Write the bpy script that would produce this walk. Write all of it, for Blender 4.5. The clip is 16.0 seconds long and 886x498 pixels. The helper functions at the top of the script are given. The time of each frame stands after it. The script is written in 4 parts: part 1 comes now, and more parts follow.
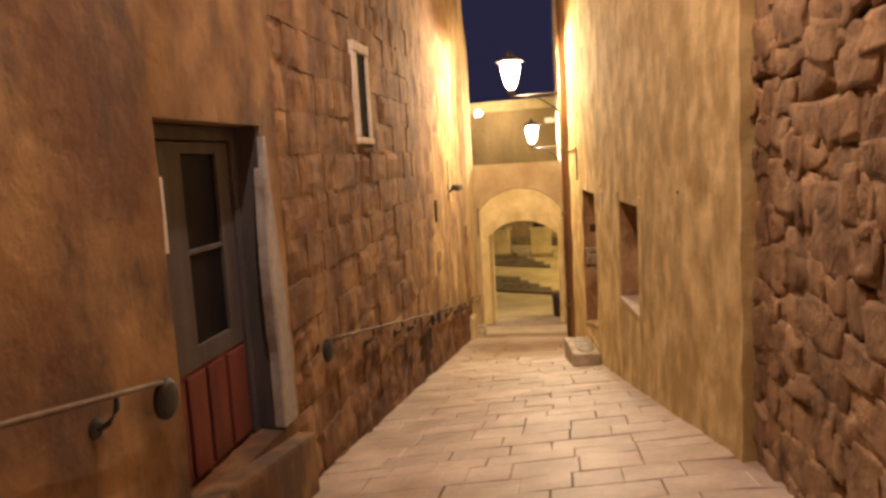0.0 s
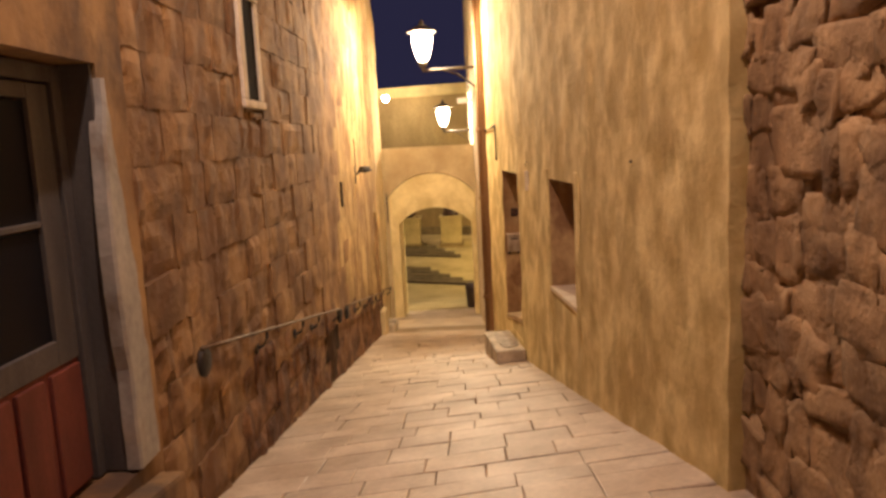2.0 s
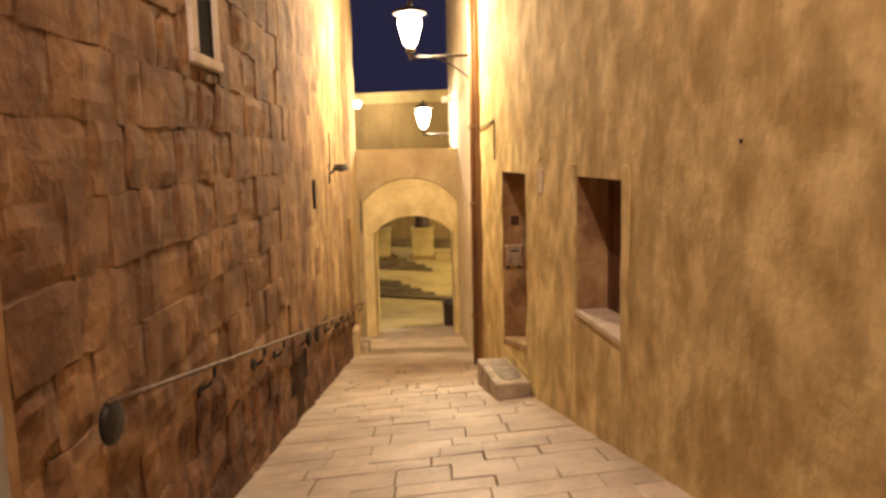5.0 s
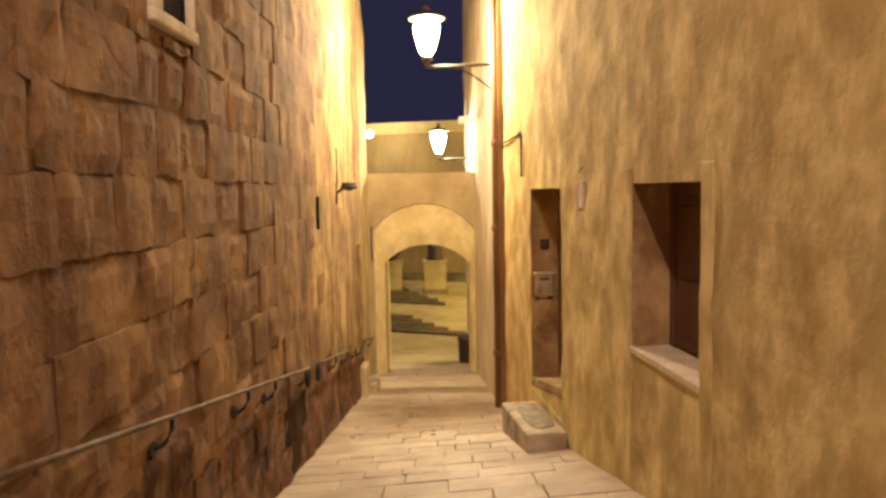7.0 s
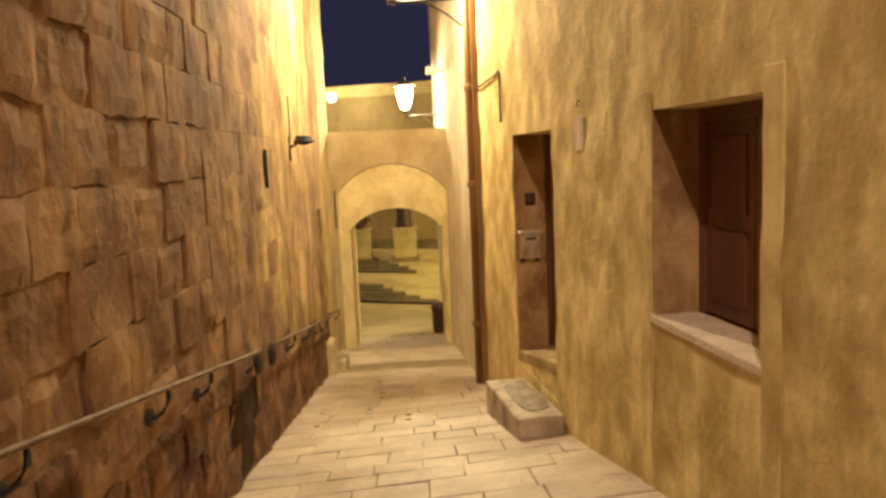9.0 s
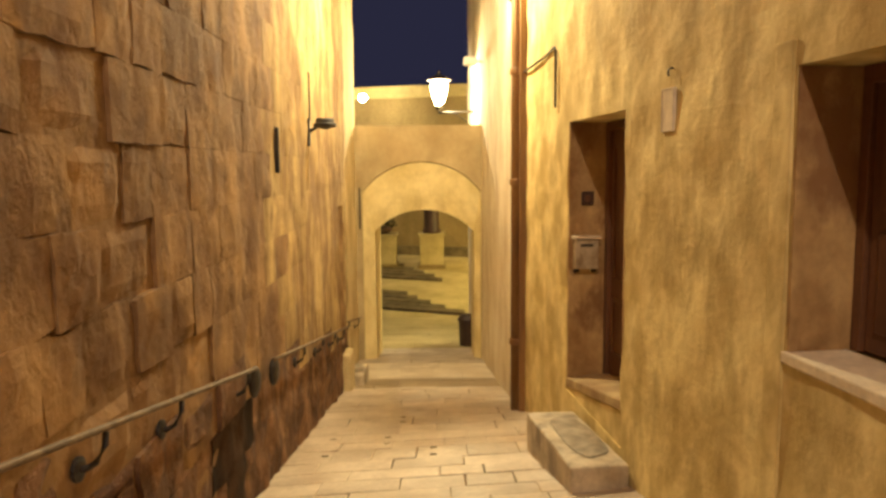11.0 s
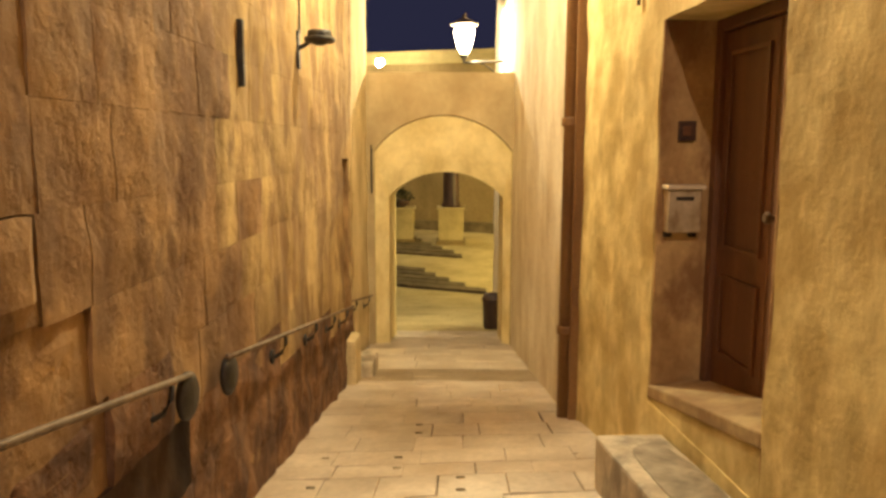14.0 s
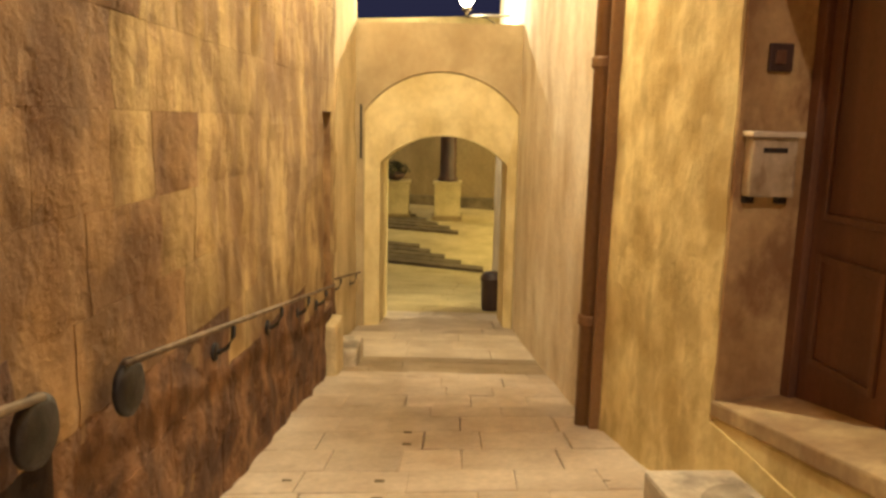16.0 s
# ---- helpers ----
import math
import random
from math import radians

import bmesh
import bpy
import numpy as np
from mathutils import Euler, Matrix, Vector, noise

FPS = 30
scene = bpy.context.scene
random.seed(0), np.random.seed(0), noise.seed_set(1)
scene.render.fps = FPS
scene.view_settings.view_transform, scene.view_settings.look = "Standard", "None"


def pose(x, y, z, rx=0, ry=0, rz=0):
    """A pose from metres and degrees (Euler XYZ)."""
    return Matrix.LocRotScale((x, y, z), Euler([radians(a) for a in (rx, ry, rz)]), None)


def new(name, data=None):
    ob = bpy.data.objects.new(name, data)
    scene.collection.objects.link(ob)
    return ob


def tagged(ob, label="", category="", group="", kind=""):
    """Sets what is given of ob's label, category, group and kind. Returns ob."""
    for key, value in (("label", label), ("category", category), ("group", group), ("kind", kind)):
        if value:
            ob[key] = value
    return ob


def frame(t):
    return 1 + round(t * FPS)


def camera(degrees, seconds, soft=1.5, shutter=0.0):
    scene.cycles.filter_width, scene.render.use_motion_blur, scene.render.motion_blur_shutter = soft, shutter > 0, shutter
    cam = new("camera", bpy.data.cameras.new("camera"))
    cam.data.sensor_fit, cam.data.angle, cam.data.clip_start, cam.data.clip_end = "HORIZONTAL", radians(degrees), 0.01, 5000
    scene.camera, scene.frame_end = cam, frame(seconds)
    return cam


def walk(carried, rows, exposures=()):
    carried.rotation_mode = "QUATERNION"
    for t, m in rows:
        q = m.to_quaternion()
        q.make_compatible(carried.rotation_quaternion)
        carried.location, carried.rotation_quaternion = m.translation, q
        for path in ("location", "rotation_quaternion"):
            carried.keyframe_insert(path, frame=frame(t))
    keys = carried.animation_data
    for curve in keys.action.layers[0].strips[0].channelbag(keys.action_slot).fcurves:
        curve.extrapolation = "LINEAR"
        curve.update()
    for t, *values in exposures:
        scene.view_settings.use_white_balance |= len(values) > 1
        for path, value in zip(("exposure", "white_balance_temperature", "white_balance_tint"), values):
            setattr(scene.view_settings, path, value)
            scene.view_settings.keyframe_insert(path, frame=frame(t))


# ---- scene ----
cam = camera(61.4, 16.0, soft=3.0)
METRES, EYE, TILT, LEAN, TURN = 8.8, 1.6, -5.9, 0.0, 9.1
ROWS = [
    (0.0, 0.0, 0.0, 0.0, -0.07, -1.14, 3.31),
    (0.5, -0.0061, 0.0323, -0.0039, -2.94, -0.67, 3.34),
    (1.0, -0.0069, 0.0546, -0.0043, -5.95, -3.4, 4.05),
    (1.5, -0.0014, 0.0972, -0.0096, -8.21, -1.02, 3.67),
    (2.0, 0.0, 0.1261, -0.0087, -7.17, -2.26, 3.7),
    (2.5, -0.0032, 0.1544, -0.0129, -8.57, -1.03, 3.22),
    (3.0, -0.008, 0.1822, -0.0125, -9.06, 0.22, 3.49),
    (5.5, -0.0098, 0.3321, -0.0205, -9.91, -1.54, 2.19),
    (6.0, -0.0068, 0.363, -0.0258, -10.31, -0.7, 3.04),
    (6.5, -0.0017, 0.3914, -0.0259, -8.76, 0.44, 3.51),
    (7.0, -0.002, 0.4235, -0.028, -8.97, 1.4, 1.97),
    (7.5, 0.0011, 0.4571, -0.0314, -12.75, 0.85, 2.11),
    (8.0, 0.0062, 0.4861, -0.0311, -13.65, -0.02, 3.97),
    (8.5, 0.0132, 0.5144, -0.0342, -12.74, 4.18, 3.38),
    (9.0, 0.0146, 0.5422, -0.0354, -11.3, -1.18, 3.63),
    (11.5, 0.0307, 0.7, -0.046, -9.24, -0.33, 1.16),
    (12.0, 0.0355, 0.7337, -0.0498, -11.68, -1.79, 1.6),
    (12.5, 0.04, 0.762, -0.0497, -11.38, -3.86, 3.18),
    (13.0, 0.0466, 0.7943, -0.0542, -9.18, -0.75, 2.84),
    (13.5, 0.047, 0.825, -0.0549, -7.89, -4.59, 1.93),
    (14.0, 0.0466, 0.8629, -0.0597, -8.0, -2.05, 0.67),
    (14.5, 0.0506, 0.8869, -0.0592, -8.73, -5.02, 1.2),
    (15.0, 0.0548, 0.9244, -0.0651, -8.42, -2.91, 1.39),
    (15.5, 0.0609, 0.9494, -0.0663, -8.09, -5.1, 1.27),
    (16.0, 0.0623, 0.9881, -0.0701, -8.33, -3.81, -0.42),
]
EXPOSURES = [(0.0, 0.53, 6250, 31), (3.0, 0.51, 6250, 30), (7.0, 0.60, 6150, 21), (8.5, 0.63, 6150, 15), (9.5, 0.65, 6400, 14), (12.0, 0.65, 6500, 9), (13.5, 0.65, 6350, 10), (15.0, 0.68, 6050, 14), (16.0, 0.7, 5950, 14)]
walk(cam, [(t, pose(0, 0, EYE, TILT, LEAN, TURN) @ pose(METRES * x, METRES * y, METRES * z, 90 + pitch, roll, yaw)) for t, x, y, z, yaw, pitch, roll in ROWS],
     exposures=EXPOSURES)

# ---- world and lights ----
world = bpy.data.worlds.new("night_sky")
scene.world = world
world.use_nodes = True
world.node_tree.nodes["Background"].inputs[0].default_value = (0.20, 0.20, 0.42, 1)
world.node_tree.nodes["Background"].inputs[1].default_value = 0.065

LAMP_GLOW = 22.0
LAMP_WATTS = 460.0
LAMP_COLOUR = (1.0, 0.82, 0.45, 1)
LAMP_PINK = (1.0, 0.76, 0.53, 1)


# ---- materials ----
def ramp_mat(name, dark, light, big=1.2, fine=22.0, rough=0.9, bump=0.35, streak=0.35, stain=None, stain_amount=0.0, vary=0.0, metal=0.0, low=0.35, high=0.65, relief=0.02, detail=9, edge=0.16, pits=0.0, grain=0.19, patch=0.8):
    """Surface with broad mottling, fine grain, optional stains and a shift from piece to piece."""
    m = bpy.data.materials.new(name)
    m.use_nodes = True
    t = m.node_tree
    n, link = t.nodes, t.links.new
    bsdf = n["Principled BSDF"]
    co = n.new("ShaderNodeTexCoord")
    mp = n.new("ShaderNodeMapping")
    mp.inputs["Scale"].default_value = (1, 1, streak)
    link(co.outputs["Object"], mp.inputs["Vector"])
    a = n.new("ShaderNodeTexNoise")
    a.inputs["Scale"].default_value, a.inputs["Detail"].default_value, a.inputs["Roughness"].default_value = big, detail, 0.55
    link(mp.outputs[0], a.inputs["Vector"])
    b = n.new("ShaderNodeTexNoise")
    b.inputs["Scale"].default_value, b.inputs["Detail"].default_value, b.inputs["Roughness"].default_value = fine, 6, 0.65
    link(co.outputs["Object"], b.inputs["Vector"])
    r = n.new("ShaderNodeMapRange")
    r.inputs["From Min"].default_value, r.inputs["From Max"].default_value = low, high
    link(a.outputs["Fac"], r.inputs["Value"])
    mix = n.new("ShaderNodeMix")
    mix.data_type = "RGBA"
    mix.inputs[6].default_value, mix.inputs[7].default_value = (*dark, 1), (*light, 1)
    link(r.outputs[0], mix.inputs[0])
    col = mix.outputs[2]
    g = n.new("ShaderNodeMapRange")
    g.inputs["From Min"].default_value, g.inputs["From Max"].default_value = 0.25, 0.75
    g.inputs["To Min"].default_value, g.inputs["To Max"].default_value = 1 - grain, 1 + 0.8 * grain
    link(b.outputs["Fac"], g.inputs["Value"])
    mul = n.new("ShaderNodeMix")
    mul.data_type, mul.blend_type = "RGBA", "MULTIPLY"
    mul.inputs[0].default_value = 1
    link(col, mul.inputs[6])
    link(g.outputs[0], mul.inputs[7])
    col = mul.outputs[2]
    if stain:
        s = n.new("ShaderNodeTexNoise")
        s.inputs["Scale"].default_value, s.inputs["Detail"].default_value, s.inputs["Roughness"].default_value = big * patch, 6, 0.6
        sm = n.new("ShaderNodeMapping")
        sm.inputs["Location"].default_value, sm.inputs["Scale"].default_value = (7, 3, 5), (1.3, 1.3, 0.7)
        link(co.outputs["Object"], sm.inputs["Vector"])
        link(sm.outputs[0], s.inputs["Vector"])
        sr = n.new("ShaderNodeMapRange")
        sr.inputs["From Min"].default_value, sr.inputs["From Max"].default_value = 0.5, 0.5 + edge
        sr.inputs["To Max"].default_value = stain_amount
        link(s.outputs["Fac"], sr.inputs["Value"])
        sx = n.new("ShaderNodeMix")
        sx.data_type = "RGBA"
        sx.inputs[7].default_value = (*stain, 1)
        link(sr.outputs[0], sx.inputs[0])
        link(col, sx.inputs[6])
        col = sx.outputs[2]
    if vary:
        ob = n.new("ShaderNodeObjectInfo")
        v = n.new("ShaderNodeMapRange")
        v.inputs["To Min"].default_value, v.inputs["To Max"].default_value = 1 - vary, 1 + vary
        link(ob.outputs["Random"], v.inputs["Value"])
        vm = n.new("ShaderNodeMix")
        vm.data_type, vm.blend_type = "RGBA", "MULTIPLY"
        vm.inputs[0].default_value = 1
        link(col, vm.inputs[6])
        link(v.outputs[0], vm.inputs[7])
        col = vm.outputs[2]
    link(col, bsdf.inputs["Base Color"])
    bsdf.inputs["Roughness"].default_value, bsdf.inputs["Metallic"].default_value = rough, metal
    if bump:
        add = n.new("ShaderNodeMath")
        add.operation = "ADD"
        half = n.new("ShaderNodeMath")
        half.operation = "MULTIPLY"
        half.inputs[1].default_value = 0.35
        link(b.outputs["Fac"], half.inputs[0])
        link(a.outputs["Fac"], add.inputs[0])
        link(half.outputs[0], add.inputs[1])
        bp = n.new("ShaderNodeBump")
        bp.inputs["Strength"].default_value, bp.inputs["Distance"].default_value = bump, relief
        height = add.outputs[0]
        if pits:
            vo = n.new("ShaderNodeTexNoise")
            vo.inputs["Scale"].default_value, vo.inputs["Detail"].default_value = 9.0, 3
            link(co.outputs["Object"], vo.inputs["Vector"])
            pr = n.new("ShaderNodeMapRange")
            pr.inputs["From Min"].default_value, pr.inputs["From Max"].default_value = 0.33, 0.46
            pr.inputs["To Min"].default_value, pr.inputs["To Max"].default_value = -pits, 0.0
            link(vo.outputs["Fac"], pr.inputs["Value"])
            more = n.new("ShaderNodeMath")
            more.operation = "ADD"
            link(height, more.inputs[0])
            link(pr.outputs[0], more.inputs[1])
            height = more.outputs[0]
        link(height, bp.inputs["Height"])
        link(bp.outputs[0], bsdf.inputs["Normal"])
    return m


def plain_mat(name, colour, rough=0.5, metal=0.0, glow=0.0, glow_colour=None):
    m = bpy.data.materials.new(name)
    m.use_nodes = True
    b = m.node_tree.nodes["Principled BSDF"]
    b.inputs["Base Color"].default_value = (*colour, 1)
    b.inputs["Roughness"].default_value, b.inputs["Metallic"].default_value = rough, metal
    if glow:
        b.inputs["Emission Color"].default_value = glow_colour or LAMP_COLOUR
        b.inputs["Emission Strength"].default_value = glow
    return m


PLASTER = ramp_mat("ochre_plaster", (0.50, 0.37, 0.135), (0.80, 0.66, 0.31), big=3.0, fine=9, bump=0.42, streak=0.85, stain=(0.41, 0.305, 0.115), stain_amount=0.55, relief=0.045, low=0.37, high=0.62, detail=4, edge=0.11, pits=0.03, grain=0.05, patch=0.8)
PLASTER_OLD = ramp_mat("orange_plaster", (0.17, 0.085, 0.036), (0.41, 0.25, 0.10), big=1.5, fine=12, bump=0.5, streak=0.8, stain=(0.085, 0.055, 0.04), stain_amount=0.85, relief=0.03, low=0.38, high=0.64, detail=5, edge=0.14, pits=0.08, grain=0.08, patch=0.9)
PLASTER_PALE = ramp_mat("pale_lime_plaster", (0.53, 0.41, 0.215), (0.74, 0.61, 0.36), big=1.8, fine=24, bump=0.3, streak=0.5, stain=(0.32, 0.21, 0.1), stain_amount=0.4)
# pale plaster whitened further, with the nearby lamp's glare in its colour
PLASTER_LIT = ramp_mat("lamplit_pale_plaster", (0.60, 0.49, 0.34), (0.80, 0.72, 0.58), big=1.6, fine=20, bump=0.4, streak=0.6, stain=(0.42, 0.29, 0.15), stain_amount=0.5, relief=0.03, detail=5)
# arch stone made paler than ARCHFACE to hold the light on the vault
ARCHSTONE = ramp_mat("lit_arch_stone", (0.68, 0.55, 0.26), (0.86, 0.73, 0.40), big=3.0, fine=14, bump=0.5, streak=0.8, stain=(0.50, 0.37, 0.17), stain_amount=0.5, relief=0.04, detail=4, grain=0.08)
PLASTER_GREY = ramp_mat("grey_lime_plaster", (0.26, 0.25, 0.235), (0.46, 0.44, 0.40), big=4, fine=20, bump=0.5, stain=(0.22, 0.15, 0.09), stain_amount=0.7)
ASHLAR = ramp_mat("ashlar_limestone", (0.17, 0.085, 0.036), (0.40, 0.24, 0.105), big=2.2, fine=14, bump=0.5, streak=0.9, stain=(0.155, 0.08, 0.034), stain_amount=0.75, vary=0.07, relief=0.05, low=0.36, high=0.64, detail=5, pits=0.14, grain=0.09, patch=1.5, edge=0.1)
ASHLAR_PALE = ramp_mat("washed_limestone", (0.22, 0.13, 0.052), (0.49, 0.35, 0.155), big=3.0, fine=14, bump=0.5, streak=0.35, stain=(0.19, 0.105, 0.044), stain_amount=0.7, vary=0.14, relief=0.05, low=0.38, high=0.62, detail=4, pits=0.1, grain=0.07, patch=1.0, edge=0.1)
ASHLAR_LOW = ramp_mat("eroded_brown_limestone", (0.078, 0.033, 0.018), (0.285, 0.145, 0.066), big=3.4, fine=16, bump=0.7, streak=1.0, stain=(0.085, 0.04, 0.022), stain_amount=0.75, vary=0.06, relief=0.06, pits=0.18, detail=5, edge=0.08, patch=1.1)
RUBBLE = ramp_mat("rubble_limestone", (0.19, 0.11, 0.05), (0.42, 0.27, 0.13), big=4.0, fine=24, bump=0.9, streak=1, stain=(0.16, 0.09, 0.042), stain_amount=0.6, vary=0.1, relief=0.04, pits=0.2)
MORTAR = ramp_mat("earthy_mortar", (0.19, 0.11, 0.05), (0.36, 0.23, 0.11), big=4, fine=25, bump=1.0, streak=1, relief=0.04, pits=0.2)
PAVING = ramp_mat("worn_paving_stone", (0.44, 0.35, 0.255), (0.64, 0.545, 0.43), big=2.0, fine=24, rough=0.52, bump=0.25, streak=1, stain=(0.33, 0.235, 0.15), stain_amount=0.45, vary=0.1)
# darker paving: the shadow under the lantern foot, put into the colour
PAVING_SHADE = ramp_mat("lamp_shadow_stone", (0.26, 0.19, 0.11), (0.38, 0.29, 0.18), big=2.6, fine=24, rough=0.6, bump=0.3, streak=1, vary=0.1)
# paler paving past the dark band: extra lamplight painted into the slabs
PAVING_LIT = ramp_mat("lit_slab_stone", (0.60, 0.50, 0.37), (0.80, 0.71, 0.57), big=1.6, fine=20, rough=0.6, bump=0.25, streak=1, stain=(0.42, 0.32, 0.2), stain_amount=0.4, vary=0.08)
JOINT = ramp_mat("joint_dirt", (0.36, 0.275, 0.19), (0.50, 0.40, 0.29), big=6, fine=40, bump=0.6, streak=1)
THRESHOLD = ramp_mat("worn_threshold_stone", (0.30, 0.19, 0.09), (0.50, 0.37, 0.19), big=4, fine=24, rough=0.8, bump=0.5, streak=1, stain=(0.22, 0.13, 0.06), stain_amount=0.6)
# stained plaster, browned beyond its stains for the shade in the recesses
REVEAL = ramp_mat("shaded_stained_plaster", (0.33, 0.19, 0.078), (0.58, 0.40, 0.185), big=3.6, fine=16, bump=0.6, streak=0.6, stain=(0.22, 0.105, 0.045), stain_amount=0.75, relief=0.04, low=0.38, high=0.62, detail=5, edge=0.1)
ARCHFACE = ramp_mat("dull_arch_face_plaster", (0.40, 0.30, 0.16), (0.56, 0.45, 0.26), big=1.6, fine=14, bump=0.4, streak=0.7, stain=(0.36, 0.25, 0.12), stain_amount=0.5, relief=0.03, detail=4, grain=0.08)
BOXPAINT = ramp_mat("weathered_cream_paint", (0.36, 0.27, 0.155), (0.58, 0.48, 0.33), big=9, fine=30, rough=0.7, bump=0.4, streak=0.6, stain=(0.22, 0.13, 0.06), stain_amount=0.8)
STEPDARK = ramp_mat("dark_worn_stone", (0.19, 0.155, 0.11), (0.40, 0.33, 0.24), big=7, fine=30, rough=0.6, bump=0.3, streak=1)
STEPSTONE = ramp_mat("step_stone", (0.42, 0.34, 0.24), (0.66, 0.57, 0.43), big=4, fine=30, rough=0.7, bump=0.4, streak=1, stain=(0.16, 0.13, 0.1), stain_amount=0.75)
SILLSTONE = ramp_mat("pale_sill_stone", (0.62, 0.51, 0.36), (0.76, 0.66, 0.49), big=5, fine=30, bump=0.2)
FRAMESTONE = ramp_mat("white_window_surround", (0.55, 0.47, 0.36), (0.76, 0.68, 0.55), big=6, fine=30, bump=0.3)
FARWALL = ramp_mat("far_ochre_wall", (0.20, 0.14, 0.06), (0.33, 0.24, 0.11), big=0.7, fine=9, bump=0.3, stain=(0.2, 0.13, 0.06), stain_amount=0.4)
PLAZA = ramp_mat("plaza_paving", (0.42, 0.33, 0.15), (0.60, 0.49, 0.24), big=1.0, fine=12, rough=0.75, bump=0.3, streak=1)
# dark tone; on the stairs it paints the shade of the risers
RISER = ramp_mat("dark_step_stone", (0.10, 0.075, 0.04), (0.20, 0.15, 0.08), big=2, fine=12, bump=0.3, streak=1)
WOOD = ramp_mat("brown_stained_wood", (0.085, 0.036, 0.018), (0.165, 0.072, 0.035), big=5, fine=40, rough=0.5, bump=0.25, streak=0.08)
WOOD_RED = ramp_mat("faded_red_paint", (0.12, 0.03, 0.023), (0.22, 0.06, 0.042), big=6, fine=40, rough=0.6, bump=0.25, streak=0.15)
WOOD_GREY = ramp_mat("grey_blue_paint", (0.065, 0.062, 0.066), (0.125, 0.115, 0.11), big=6, fine=40, rough=0.6, bump=0.25, streak=0.15)
IRON = ramp_mat("black_iron", (0.022, 0.02, 0.02), (0.06, 0.05, 0.045), big=12, fine=60, rough=0.55, bump=0.3, streak=1, metal=0.4)
STEEL = ramp_mat("worn_steel_rail", (0.10, 0.062, 0.034), (0.24, 0.165, 0.1), big=9, fine=50, rough=0.65, bump=0.15, streak=1, metal=0.25)
PIPE = ramp_mat("painted_drainpipe", (0.20, 0.10, 0.04), (0.31, 0.175, 0.07), big=4, fine=30, rough=0.55, bump=0.15, streak=0.2)
# one dark colour for the wall stain and the rail end's shadow
STAIN_SHADE = ramp_mat("stain_and_shadow", (0.03, 0.02, 0.016), (0.085, 0.05, 0.034), big=5, fine=30, bump=0.6)
STAIN_SHADE.node_tree.nodes["Principled BSDF"].inputs["Specular IOR Level"].default_value = 0.1
GLASS_DARK = plain_mat("dark_window_glass", (0.012, 0.012, 0.016), rough=0.3)
GLASS_DARK.node_tree.nodes["Principled BSDF"].inputs["Specular IOR Level"].default_value = 0.1
# near-black matte for the unlit depth of the slit window
SLIT_DARK = ramp_mat("dark_slit_opening", (0.012, 0.009, 0.007), (0.03, 0.022, 0.016), big=6, fine=30, rough=1.0, bump=0.2)
SLIT_DARK.node_tree.nodes["Principled BSDF"].inputs["Specular IOR Level"].default_value = 0.05
WHITE = plain_mat("white_paint", (0.75, 0.72, 0.66), rough=0.55)
BULB = plain_mat("lantern_glass_glow", (0.9, 0.85, 0.7), rough=0.4, glow=LAMP_GLOW)
BULB_NEAR = plain_mat("lantern_glass_pinkish", (0.9, 0.85, 0.7), rough=0.4, glow=LAMP_GLOW, glow_colour=LAMP_PINK)
BULB_WALL = plain_mat("parapet_lamp_glow", (0.9, 0.85, 0.7), rough=0.4, glow=380.0)
# glow of the out-of-view fill lamp for the square
BULB_FILL = plain_mat("square_fill_glow", (0.9, 0.85, 0.7), rough=0.4, glow=900.0, glow_colour=(1.0, 0.76, 0.24, 1))
BIN = ramp_mat("dark_bin_plastic", (0.035, 0.02, 0.018), (0.07, 0.04, 0.032), big=6, fine=30, rough=0.5, bump=0.1)
BRONZE = ramp_mat("dark_bronze", (0.04, 0.02, 0.015), (0.085, 0.04, 0.028), big=4, fine=20, rough=0.55, bump=0.2)
LEAF = ramp_mat("dark_leaf", (0.03, 0.03, 0.015), (0.07, 0.065, 0.03), big=8, fine=30, bump=0.2, streak=1)


# ---- small mesh helpers ----
def mesh_object(name, bm, material, parent=None, smooth=False):
    bmesh.ops.recalc_face_normals(bm, faces=bm.faces)
    me = bpy.data.meshes.new(name)
    bm.to_mesh(me)
    bm.free()
    me.materials.append(material)
    if smooth:
        for p in me.polygons:
            p.use_smooth = True
    ob = new(name, me)
    if parent:
        ob.parent = parent
    return ob


def part(name, bm, material, parent, label="", smooth=False):
    ob = mesh_object(name, bm, material, parent, smooth)
    return tagged(ob, label) if label else ob


def thing(name, at, label, category, group="", kind=""):
    ob = new(name)
    ob.location = at
    return tagged(ob, label, category, group, kind)


def box(bm, lo, hi, bevel=0.0, turn=None):
    """A box between two corners, with bevelled edges; turn is a matrix applied to it."""
    lo, hi = Vector(lo), Vector(hi)
    m = Matrix.Translation((lo + hi) / 2) @ Matrix.Diagonal((*(hi - lo), 1))
    made = bmesh.ops.create_cube(bm, size=1, matrix=m)["verts"]
    if bevel:
        edges = list({e for v in made for e in v.link_edges})
        made = bmesh.ops.bevel(bm, geom=edges, offset=bevel, segments=2, profile=0.6, affect="EDGES")["verts"]
        if turn:
            made = [v for v in bm.verts if v in set(made)]
    if turn:
        bmesh.ops.transform(bm, matrix=turn, verts=list(set(made)))
    return bm


def boxes(*items, bevel=0.0):
    bm = bmesh.new()
    for lo, hi in items:
        box(bm, lo, hi, bevel)
    return bm


